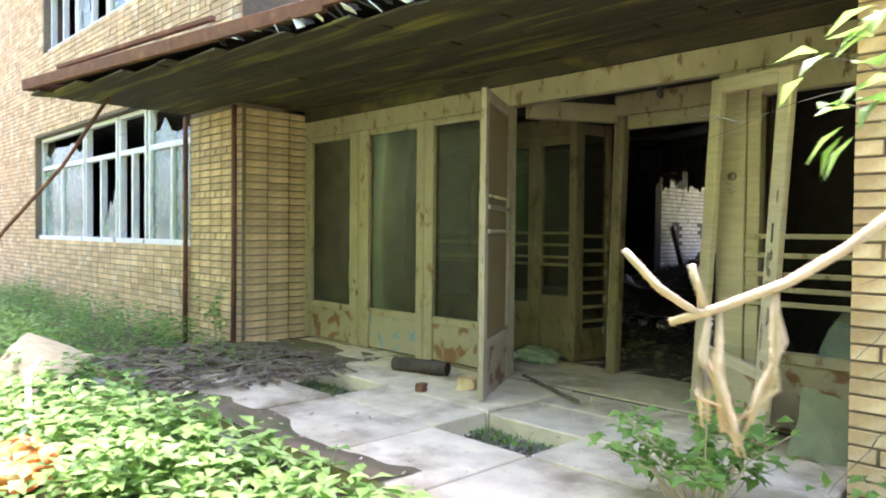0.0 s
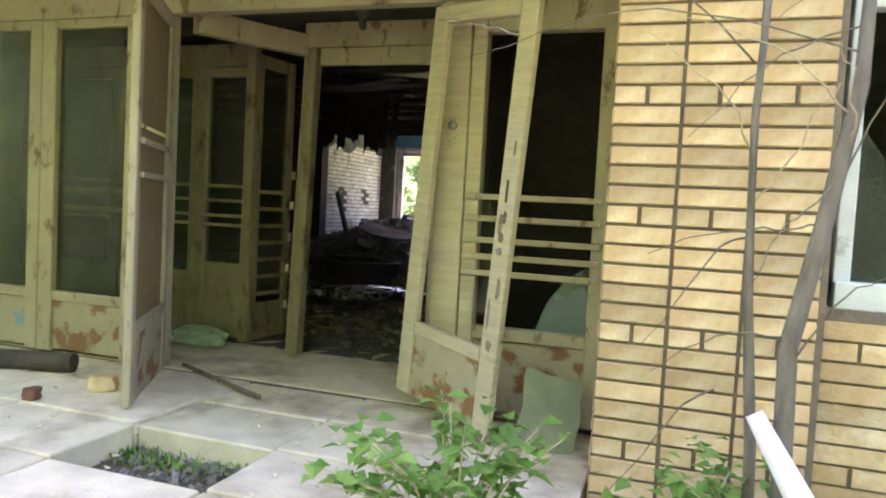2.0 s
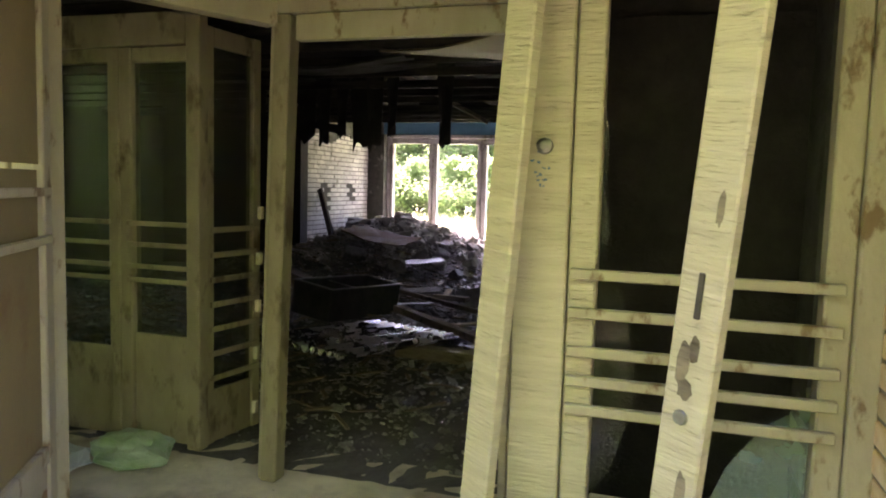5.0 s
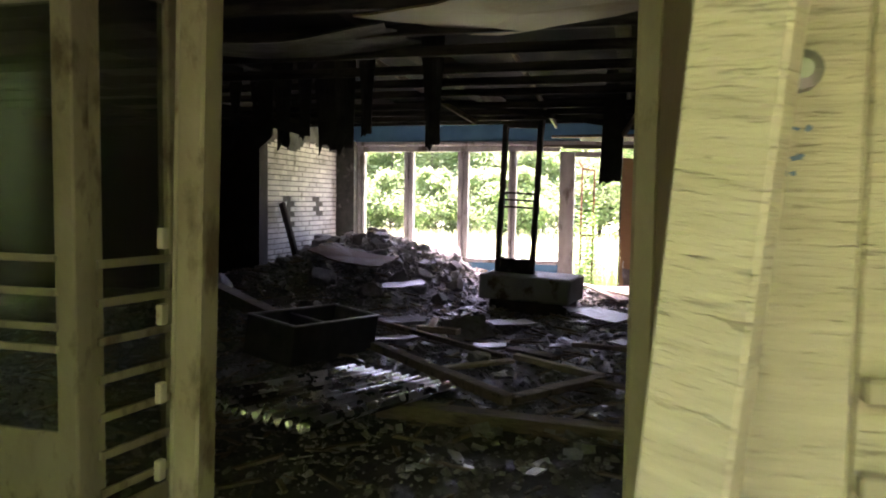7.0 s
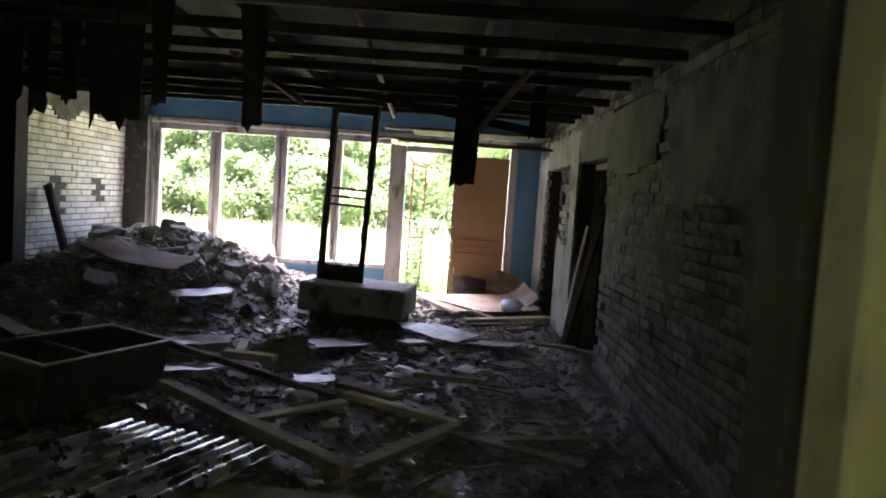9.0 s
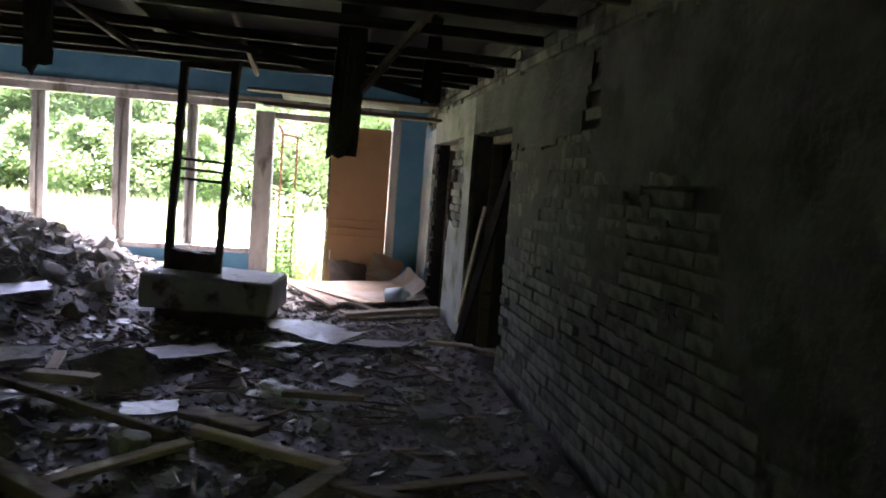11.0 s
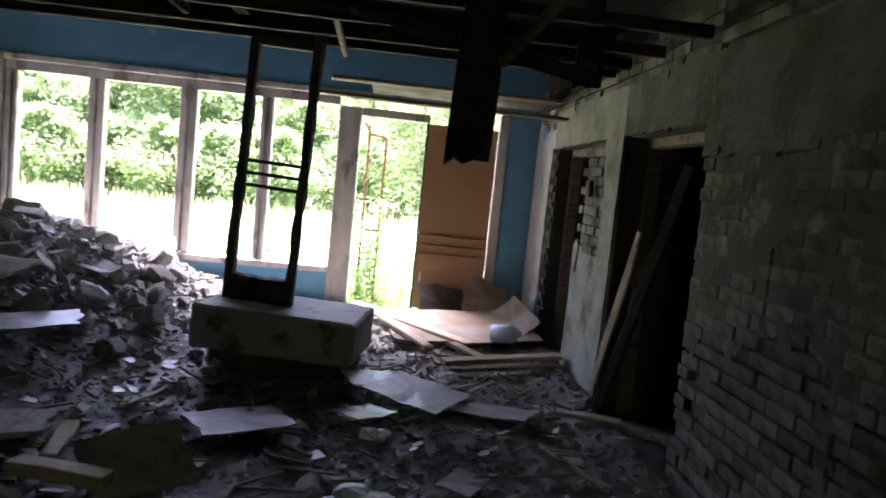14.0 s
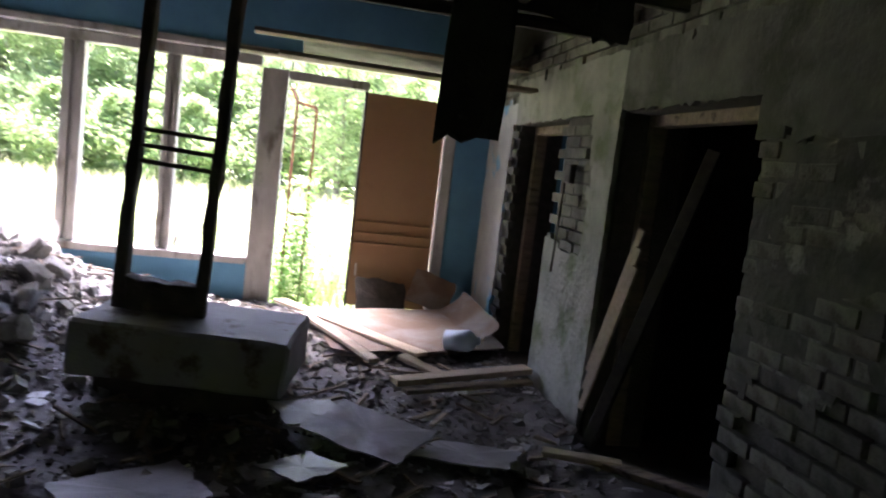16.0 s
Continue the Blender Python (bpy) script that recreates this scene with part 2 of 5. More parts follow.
M_twig = surface("pale_dry_twig", (0.42, 0.34, 0.22), (0.56, 0.48, 0.34), 20, 0.8, 0.4)
M_birch = surface("white_peeled_wood", (0.70, 0.68, 0.64), (0.80, 0.78, 0.75), 8, 0.6, 0.2)
M_plastic = surface("pale_blue_plastic", (0.50, 0.60, 0.72), (0.58, 0.68, 0.78), 4, 0.35, 0.05)
M_film = surface("clear_plastic_film", (0.50, 0.52, 0.52), (0.68, 0.70, 0.70), 9, 0.16, 0.5, spec=0.7)
M_orange = surface("orange_plastic", (0.62, 0.14, 0.03), (0.75, 0.20, 0.05), 6, 0.4, 0.1, (0.45, 0.30, 0.18), 5, 0.64)
M_bag = surface("pale_green_plastic_bag", (0.22, 0.34, 0.16), (0.45, 0.55, 0.38), 7, 0.35, 0.2)
M_steel = surface("worn_lock_steel", (0.20, 0.19, 0.17), (0.34, 0.33, 0.30), 14, 0.4, 0.2, metallic=0.9)
M_roof = surface("grey_asbestos_green", (0.20, 0.24, 0.16), (0.30, 0.33, 0.22), 5, 0.9, 0.3)
M_leaf = leafy("fresh_green_leaf", (0.11, 0.25, 0.04), (0.27, 0.45, 0.11), 0.42)
# Tree and grass colours lightened to paint in haze and glare.
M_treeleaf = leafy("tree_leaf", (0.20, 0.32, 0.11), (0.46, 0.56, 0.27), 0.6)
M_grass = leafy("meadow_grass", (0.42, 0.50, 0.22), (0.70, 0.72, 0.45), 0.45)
G_dusty = glassy("dusty_glass", (0.055, 0.048, 0.032), 0.3, 0.30)
G_clear = glassy("dirty_glass", (0.17, 0.17, 0.13), 0.08, 0.10)
G_win = glassy("milky_window_glass", (0.35, 0.48, 0.42), 0.05, 0.36)

# ---------------------------------------------------------------- helpers
def mesh_of(name, bm, mat, smooth=False):
    me = bpy.data.meshes.new(name)
    bm.normal_update()
    bm.to_mesh(me)
    bm.free()
    me.materials.append(mat)
    if smooth:
        me.shade_smooth()
    return me


def part(name, bm, material, parent, label="", smooth=False):
    ob = new(name, mesh_of(name, bm, material, smooth))
    ob.parent = parent
    if label:
        tagged(ob, label)
    return ob


def thing(name, at, label, category, group="", kind="", rz=0.0):
    e = new(name)
    e.empty_display_size = 0.1
    e.matrix_basis = pose(*at, 0, 0, rz)
    return tagged(e, label, category, group, kind)


def whole(name, bm, material, label, category, kind="", group="", smooth=False, at=(0, 0, 0)):
    ob = new(name, mesh_of(name, bm, material, smooth))
    ob.location = at
    return tagged(ob, label, category, group, kind)


def box(bm, x0, x1, y0, y1, z0, z1, m=None, bevel=0.004):
    g = bmesh.ops.create_cube(bm, size=1.0)["verts"]
    t = Matrix.Translation(((x0 + x1) / 2, (y0 + y1) / 2, (z0 + z1) / 2)) @ Matrix.Diagonal((x1 - x0, y1 - y0, z1 - z0, 1))
    bmesh.ops.transform(bm, matrix=(m @ t) if m else t, verts=g)
    if bevel:
        es = {e for v in g for e in v.link_edges}
        bmesh.ops.bevel(bm, geom=list(es), offset=bevel, segments=1, affect="EDGES", profile=0.5)
    return bm


def boxed(x0, x1, y0, y1, z0, z1, bevel=0.004, m=None):
    return box(bmesh.new(), x0, x1, y0, y1, z0, z1, m, bevel)


def along(p, q, roll=0.0):
    """A frame at p whose x axis points to q."""
    p, q = Vector(p), Vector(q)
    return Matrix.Translation(p) @ (q - p).to_track_quat("X", "Z").to_matrix().to_4x4() @ pose(0, 0, 0, roll)


def beam(bm, p, q, w, h, roll=0.0, bevel=0.004):
    d = (Vector(q) - Vector(p)).length
    return box(bm, 0, d, -w / 2, w / 2, -h / 2, h / 2, along(p, q, roll), bevel)


def tube(bm, pts, radii, sides=6):
    rings = []
    pts = [Vector(p) for p in pts]
    for i, p in enumerate(pts):
        d = (pts[min(i + 1, len(pts) - 1)] - pts[max(i - 1, 0)]).normalized()
        q = d.to_track_quat("Z", "Y")
        rings.append([bm.verts.new(p + q @ Vector((math.cos(a) * radii[i], math.sin(a) * radii[i], 0))) for a in (2 * math.pi * k / sides for k in range(sides))])
    for a, b in zip(rings, rings[1:]):
        for k in range(sides):
            bm.faces.new((a[k], a[(k + 1) % sides], b[(k + 1) % sides], b[k]))
    bm.faces.new(rings[0][::-1])
    bm.faces.new(rings[-1])
    return bm


def wobble(bm, amp, freq, axis=None, seed=0.0):
    for v in bm.verts:
        w = noise.noise_vector(v.co * freq + Vector((seed, seed * 1.7, -seed)))
        v.co += Vector((w.x, w.y, w.z)) * amp if axis is None else axis * (w.x * amp)


def from_lists(name, verts, faces, mat, smooth=False):
    me = bpy.data.meshes.new(name)
    me.from_pydata(verts, [], faces)
    me.materials.append(mat)
    if smooth:
        me.shade_smooth()
    me.update()
    return me


BOXF = ((0, 3, 2, 1), (4, 5, 6, 7), (0, 1, 5, 4), (1, 2, 6, 5), (2, 3, 7, 6), (3, 0, 4, 7))


class Heap:
    """Many small pieces joined into one mesh."""
    def __init__(self):
        self.v, self.f = [], []

    def box(self, m, sx, sy, sz, jit=0.0):
        b = len(self.v)
        for x, y, z in ((-1, -1, -1), (1, -1, -1), (1, 1, -1), (-1, 1, -1), (-1, -1, 1), (1, -1, 1), (1, 1, 1), (-1, 1, 1)):
            k = [1 + random.uniform(-jit, jit) for _ in range(3)]
            self.v.append(m @ Vector((x * sx / 2 * k[0], y * sy / 2 * k[1], z * sz / 2 * k[2])))
        self.f += [tuple(b + i for i in q) for q in BOXF]

    def quad(self, a, b, c, d):
        i = len(self.v)
        self.v += [a, b, c, d]
        self.f.append((i, i + 1, i + 2, i + 3))

    def leaf(self, p, d, up, length, width):
        """A folded leaf of four triangles with a pointed tip."""
        d = d.normalized()
        s = d.cross(up)
        s = s.normalized() if s.length > 1e-4 else Vector((1, 0, 0))
        nrm = s.cross(d)
        i = len(self.v)
        mid = p + d * length * 0.45
        self.v += [p, mid + s * width / 2 + nrm * width * 0.18, p + d * length - nrm * length * 0.12, mid - s * width / 2 + nrm * width * 0.18, mid]
        self.f += [(i, i + 1, i + 4), (i + 1, i + 2, i + 4), (i + 2, i + 3, i + 4), (i + 3, i, i + 4)]

    def mesh(self, name, mat, smooth=False):
        return from_lists(name, [tuple(v) for v in self.v], self.f, mat, smooth)


def rnd(a, b):
    return random.uniform(a, b)

# ---------------------------------------------------------------- ground and porch
def ground_height(x, y):
    h = -0.15 + 0.04 * noise.noise(Vector((x * 0.5, y * 0.5, 0)))
    if y > 11.2:
        h = -0.12 + 0.06 * noise.noise(Vector((x * 0.3, y * 0.3, 3)))
    return h


gv, gf = [], []
gx = [-600, -200, -80, -40] + [-30 + i * 0.75 for i in range(61)] + [22, 40, 80, 200, 600]
gy = [-600, -200, -60, -20, -12] + [-8 + i * 0.5 for i in range(17)] + [3.0, 7.0] + [11.25 + i * 1.0 for i in range(26)] + [50, 80, 200, 600]
for yy in gy:
    for xx in gx:
        close = -9 < yy < 40 and -32 < xx < 18
        gv.append((xx, yy, ground_height(xx, yy) if close else (-0.15 if yy < 11 else -0.12)))
for j in range(len(gy) - 1):
    for i in range(len(gx) - 1):
        a = j * len(gx) + i
        gf.append((a, a + 1, a + 1 + len(gx), a + len(gx)))
ground = tagged(new("ground", from_lists("ground", gv, gf, M_soil, True)), "brown soil with leaf litter and moss under the weeds", "ground", kind="structure")
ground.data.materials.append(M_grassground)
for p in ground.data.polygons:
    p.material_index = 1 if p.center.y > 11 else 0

porch = thing("porch_floor", (0, 0, 0), "cracked pale concrete porch slabs with two open pits", "floor", kind="structure")
px = [-4.30, -3.45, -2.68, -1.62, -0.50, 0.30, 1.05, 1.72]
py = [-2.42, -1.52, -1.0, -0.48, 0.02]
for j in range(4):
    for i in range(7):
        if j == 1 and i in (2, 4):
            continue
        dz = rnd(-0.012, 0.008)
        b = boxed(px[i] + 0.007, px[i + 1] - 0.007, py[j] + 0.007, py[j + 1] - 0.007, -0.16, -0.02, 0.008, pose(0, 0, dz, rnd(-0.25, 0.25), rnd(-0.25, 0.25)))
        part("slab", b, M_conc, porch)
base = bmesh.new()
box(base, -4.30, 1.72, -2.38, 0.0, -0.34, -0.165, bevel=0)
part("bedding", base, M_moss, porch)
for cx, cy, hw in ((-0.10, -1.26, 0.40), (-2.15, -1.26, 0.53)):
    h = Heap()
    for _ in range(170):
        m = pose(cx + rnd(-hw, hw) * 0.9, cy + rnd(-0.24, 0.24), -0.15 + rnd(0, 0.03), rnd(0, 360), rnd(0, 360), rnd(0, 360))
        h.box(m, rnd(0.01, 0.035), rnd(0.01, 0.03), rnd(0.006, 0.018), 0.3)
    tagged(new("pit_gravel", h.mesh("pit_gravel", M_rubble)), "grey gravel and chips at the bottom of a porch pit", "gravel", kind="stuff")
    h = Heap()
    for _ in range(350):
        p = Vector((cx + rnd(-hw, hw), cy + 0.1 + rnd(-0.05, 0.16), -0.15))
        h.leaf(p, Vector((rnd(-1, 1), rnd(-1, 1), rnd(0.8, 2))), Vector((0, 0, 1)), rnd(0.02, 0.06), 0.012)
    tagged(new("pit_moss", h.mesh("pit_moss", M_leaf)), "green moss and sprouts along the pit rim", "moss", kind="stuff")

dv, df = [], []
for j in range(34):
    for i in range(60):
        x, y = -4.3 + 4.4 * i / 59, -2.5 + 2.3 * j / 33
        d = 0.55 * noise.noise(Vector((x * 0.9, y * 0.9, 4))) + 0.35 * noise.noise(Vector((x * 3.1, y * 3.1, 1)))
        far = max(0.0, min(1.0, (-1.9 - x) / 1.8)) + max(0.0, min(1.0, (-1.95 - y) / 0.5)) - 0.45
        pit = (-2.75 < x < -1.55 or -0.6 < x < 0.4) and -1.62 < y < -0.9
        dv.append((x, y, -0.2 if pit else -0.045 + 0.06 * min(1.0, max(0.0, d + far + 0.2))))
for j in range(33):
    for i in range(59):
        a = j * 60 + i
        df.append((a, a + 1, a + 61, a + 60))
tagged(new("soil_drift", from_lists("soil_drift", dv, df, M_soil, True)), "brown soil and litter drifted over the porch slabs", "soil", kind="stuff")
random.seed(23)
h = Heap()
for _ in range(420):
    x, y = rnd(-4.3, -2.2), rnd(-2.5, -0.8)
    h.box(pose(x, y, 0.01 + rnd(0, 0.03), rnd(-14, 14), rnd(-14, 14), rnd(0, 360)), rnd(0.06, 0.34), rnd(0.008, 0.05), rnd(0.006, 0.02), 0.25)
tagged(new("wood_scraps", h.mesh("wood_scraps", M_timber)), "rotten wood scraps and bark on the porch edge", "wood scraps", kind="stuff")

kerb = thing("kerb", (0, 0, 0), "long grey concrete kerb beams half sunk in weeds", "kerb", kind="structure")
for x0, x1 in ((-6.4, -4.5), (-4.48, -2.55), (-2.53, -0.75)):
    b = bmesh.new()
    beam(b, (x0, -2.62 + 0.05 * x0 / -6, -0.2), (x1, -2.62 + 0.05 * x1 / -6, -0.2), 0.24, 0.22, rnd(-3, 3), 0.02)
    part("kerb_stone", b, M_kerb, kerb)

floor = thing("floor", (0, 0, 0), "dark concrete floor under rubble", "floor", kind="structure")
part("screed", boxed(-7.0, 1.64, 0.02, 11.0, -0.2, -0.02, 0), M_earth, floor)
part("vestibule_slab", boxed(-4.3, 1.70, 0.03, 1.25, -0.10, -0.008, 0.004), M_conc, floor)
part("side_room_screed", boxed(1.64, 4.6, 5.0, 11.0, -0.2, -0.02, 0), M_earth, floor)

# ---------------------------------------------------------------- brickwork
BRICK_CACHE = {}


def brick_mesh(w, h, d, mat):
    key = (round(w, 3), round(h, 3), mat.name)
    if key not in BRICK_CACHE:
        BRICK_CACHE[key] = mesh_of("brick", boxed(-w / 2, w / 2, -d / 2, d / 2, -h / 2, h / 2, 0.004), mat)
    return BRICK_CACHE[key]


def bricks(parent, heap, frame_m, length, z0, z1, mat, module=0.275, course=0.0813, split=6, holes=(), depth=0.05, keep=None, running=False, proud=0.004, spill=0.0, worn=0.0):
    """Lays courses on the wall plane of frame_m (x along, y inward, z up); pieces go to parent, or into heap."""
    rows = int((z1 - z0) / course)
    for r in range(rows):
        z = z0 + (r + 0.5) * course
        header = split and r % split == 3
        step = module / 2 if header else module
        x = -(module / 2 if (running and r % 2) else 0)
        while x < length - 0.02:
            a, b = max(x, 0), min(x + step, length)
            x += step
            if b - a < 0.05:
                continue
            c = (a + b) / 2
            if any(hx0 < c < hx1 and hz0 < z < hz1 for hx0, hx1, hz0, hz1 in holes):
                continue
            if keep and not keep(c, z):
                continue
            if worn and random.random() < worn:
                continue
            tw = 0.4 + spill * 90
            m = frame_m @ pose(c, depth / 2 - proud + rnd(-1, 1) * 0.003 - rnd(0, spill), z + rnd(-1, 1) * spill * 0.15, rnd(-tw, tw) * 0.5, rnd(-tw, tw) * 0.4, rnd(-tw, tw))
            w, hh = round(b - a - 0.014, 2), course - 0.013
            if parent is not None:
                ob = new("brick", brick_mesh(w, hh, depth, mat))
                ob.parent = parent
                ob.matrix_basis = m
            else:
                heap.box(m, w, depth, hh, 0.02)


def wall(name, boxes, mat, label, category="wall"):
    t = thing(name, (0, 0, 0), label, category, kind="structure")
    for b in boxes:
        part("wall_core", boxed(*b, 0), mat, t)
    return t


TOP = 7.4
FY = -0.86
pier_r = wall("wall_pier_east", [(1.74, 2.58, FY + 0.012, 0.10, -0.3, TOP)], M_mortar, "yellow facing-brick pier beside the entrance")
pier_l = wall("wall_pier_west", [(-5.62, -4.33, FY + 0.012, 0.10, -0.3, TOP)], M_mortar, "yellow facing-brick pier with dark mossy return")
WX0, WX1, WZ0, WZ1 = -12.5, -5.66, 1.02, 2.95
fac = wall("wall_facade_west", [(-30, -5.62, FY + 0.012, -0.5, -0.3, WZ0), (-30, -5.62, FY + 0.012, -0.5, WZ1, 4.45),
                                (-30, WX0, FY + 0.012, -0.5, WZ0, WZ1), (-30, -5.62, FY + 0.012, -0.5, 6.0, TOP), (-30, -11.9, FY + 0.012, -0.5, 4.45, 6.0),
                                (-7.28, -5.62, FY + 0.012, -0.5, 4.45, 6.0)], M_mortar, "sunlit yellow brick facade with strips of windows")
over = wall("wall_over_entrance", [(-4.33, 1.74, -0.05, 0.10, 2.62, TOP)], M_mortar, "brick wall over the entrance canopy")
fac_e = wall("wall_facade_east", [(2.58, 14, FY + 0.10, -0.5, -0.3, 0.84), (2.58, 14, FY + 0.10, -0.5, 2.6, TOP), (5.2, 14, FY + 0.10, -0.5, 0.84, 2.6)],
             M_mortar, "yellow brick wall under a window beyond the pier")

# ---------------------------------------------------------------- interior shell
EX = 1.69
D1, D2 = (6.47, 7.80), (8.77, 9.92)
in_w = wall("wall_interior_west", [(-7.2, -7.0, 0.1, 8.2, -0.2, 3.1), (-7.2, -4.4, 7.96, 8.2, -0.2, 3.1)], M_dark, "near-black wall in the unlit part of the room")
in_s = wall("wall_interior_south", [(-7.0, -4.33, -0.30, 0.10, -0.2, 3.1), (EX + 0.01, 1.738, 0.10, 0.5, -0.2, 3.1)], M_dark, "near-black inner side of the entrance wall")
# Added walls that keep entrance light from reaching the hall.
vest_w = wall("wall_vestibule_block", [(-4.33, -2.62, 1.10, 1.22, -0.1, 2.46), (-4.33, 0.6, 1.0, 1.1, 2.50, 3.0), (0.60, 1.74, 0.90, 1.0, -0.1, 3.0)], M_dark, "added dark wall behind the entrance screens that blocks light")
ceiling = whole("ceiling", boxed(-7.2, 4.8, 0.1, 11.1, 3.0, 3.2, 0), M_dark, "near-black ceiling slab above hanging battens", "ceiling", "structure")
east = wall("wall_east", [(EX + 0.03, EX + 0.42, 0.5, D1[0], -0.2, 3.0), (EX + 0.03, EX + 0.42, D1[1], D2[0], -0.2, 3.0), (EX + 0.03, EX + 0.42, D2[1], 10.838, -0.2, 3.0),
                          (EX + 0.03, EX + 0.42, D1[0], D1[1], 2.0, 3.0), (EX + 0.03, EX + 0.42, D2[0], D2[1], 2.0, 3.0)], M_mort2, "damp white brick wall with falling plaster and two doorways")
side = wall("wall_side_rooms", [(4.6, 4.8, 4.8, 11.1, -0.2, 3.1), (EX + 0.42, 4.8, 4.8, 5.0, -0.2, 3.1), (EX + 0.42, 4.6, 8.3, 8.42, -0.2, 3.0)], M_dark, "walls of the unlit rooms behind the doorways, coloured near-black")
NY = 10.84
north = wall("wall_north", [(-4.5, 2.2, NY, NY + 0.30, 2.46, 3.05), (-4.5, -0.55, NY, NY + 0.30, -0.3, 0.42), (1.30, 4.8, NY, NY + 0.30, -0.3, 2.46)],
             M_blue, "blue-painted wall above and below the window strip")
column = wall("wall_corner_column", [(-4.5, -4.10, NY - 0.12, NY + 0.30, 0.0, 2.46), (-4.5, -4.16, NY - 0.12, NY - 0.002, 2.46, 3.0)], M_coat, "grey stained column in the window corner")
west2 = wall("wall_alcove_west", [(-4.75, -4.44, 8.2, 10.84, -0.2, 3.0)], M_mort2, "white-painted brick wall with two broken holes")

# ---------------------------------------------------------------- entrance joinery
def pane(bm, x0, x1, z0, z1, y, thick=0.004):
    return box(bm, x0, x1, y - thick / 2, y + thick / 2, z0, z1, bevel=0)


def stile(parent, name, x0, x1, z0, z1, mat=None, y0=-0.045, y1=0.045, label=""):
    b = boxed(x0, x1, y0, y1, z0, z1, 0.006)
    return part(name, b, mat or M_cream, parent, label)


PZ = 2.30
part_l = thing("glazed_entrance_screen", (0, 0, 0), "cream-painted timber screen with three tall dusty panes", "door screen")
for x0, x1 in ((-4.33, -4.20), (-3.45, -3.30), (-3.29, -3.12), (-2.36, -2.25), (-2.245, -2.12), (-1.52, -1.36), (-1.34, -1.16)):
    stile(part_l, "stile", x0, x1, 0.0, PZ)
for x0, x1, mt in ((-4.20, -3.45, M_peel), (-3.12, -2.36, M_blue_peel), (-2.12, -1.52, M_peel)):
    part("bottom_panel", boxed(x0, x1, -0.025, 0.02, 0.02, 0.40, 0.004), mt, part_l, "kick panel with peeling cream paint")
    stile(part_l, "bottom_rail", x0, x1, 0.36, 0.43, y0=-0.04, y1=0.04)
    stile(part_l, "top_rail", x0, x1, PZ - 0.06, PZ, y0=-0.04, y1=0.04)
    o = part("pane", pane(bmesh.new(), x0, x1, 0.43, PZ - 0.06, 0.0), G_dusty, part_l, "dusty glass pane")
stile(part_l, "header", -4.33, -1.16, PZ + 0.004, PZ + 0.19)
for z in (1.0, 1.13):
    part("inner_bar", boxed(-2.1, -1.5, 0.03, 0.06, z, z + 0.03, 0.003), M_cream, part_l)

# header over the doorway
lintel = thing("doorway_header", (0, 0, 0), "cream-painted timber beam over the double doorway", "beam")
part("beam", boxed(-1.156, 1.74, -0.05, 0.05, PZ + 0.004, PZ + 0.19, 0.006), M_cream, lintel)
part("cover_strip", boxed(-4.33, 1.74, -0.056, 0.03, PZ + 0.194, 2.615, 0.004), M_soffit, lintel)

screen_r = thing("glazed_side_screen", (0, 0, 0), "cream-painted side screen with five rails across broken glass", "door screen")
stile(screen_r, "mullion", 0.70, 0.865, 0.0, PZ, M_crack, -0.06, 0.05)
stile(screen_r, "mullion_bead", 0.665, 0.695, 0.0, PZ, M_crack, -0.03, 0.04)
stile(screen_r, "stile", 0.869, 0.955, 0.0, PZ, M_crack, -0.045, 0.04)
stile(screen_r, "stile", 1.585, 1.66, 0.0, PZ)
stile(screen_r, "stile", 1.662, 1.738, 0.0, PZ, y0=-0.06, y1=0.05)
stile(screen_r, "top_rail", 0.955, 1.585, 2.13, PZ)
stile(screen_r, "bottom_rail", 0.955, 1.585, 0.43, 0.50)
part("bottom_panel", boxed(0.955, 1.585, -0.025, 0.02, 0.02, 0.43, 0.004), M_peel, screen_r, "kick panel with peeling cream paint")
for z in (1.225, 1.105, 0.985, 0.893, 0.803):
    part("rail", boxed(0.875, 1.635, -0.075, -0.046, z - 0.016, z + 0.016, 0.004), M_cream, screen_r)
b = bmesh.new()
tube(b, [(0.785, -0.062, 1.612), (0.785, -0.085, 1.612), (0.785, -0.09, 1.612)], [0.026, 0.024, 0.012], 12)
part("lock_boss", b, M_steel, screen_r, "round worn steel lock")
random.seed(14)
h = Heap()
for _ in range(14):
    h.box(pose(0.782 + random.gauss(0, 0.014), -0.0612, 1.515 + random.gauss(0, 0.03), 0, rnd(0, 180), 0), rnd(0.003, 0.007), 0.002, rnd(0.004, 0.013), 0.4)
ob = new("paint_smear", h.mesh("paint_smear", M_bluemark))
ob.parent = screen_r
tagged(ob, "smears of blue paint under the lock", kind="stuff")
b = bmesh.new()
vs = [b.verts.new(p) for p in ((0.958, 0, 1.75), (0.975, 0, 1.62), (0.962, 0, 1.5), (0.99, 0, 1.36), (0.965, 0, 1.28), (1.05, 0, 1.12), (1.09, 0, 0.85), (1.02, 0, 0.6), (0.958, 0, 0.5))]
b.faces.new(vs)
o = part("glass_shard", b, G_clear, screen_r, "jagged leftover glass")
o.visible_shadow = False
b = bmesh.new()
vs = [b.verts.new(p) for p in ((1.58, 0, 0.5), (1.30, 0, 0.5), (1.36, 0, 0.66), (1.46, 0, 0.80), (1.55, 0, 0.86), (1.58, 0, 0.87))]
b.faces.new(vs)
o = part("glass_shard", b, G_win, screen_r, "jagged leftover glass")
o.visible_shadow = False
# Shade of the recess is put into this board's near-black colour.
part("back_board", boxed(0.86, 1.72, 0.86, 0.875, 0.02, 2.2, 0.003), M_dark, screen_r, "board behind the glass, coloured near-black for the unlit recess")

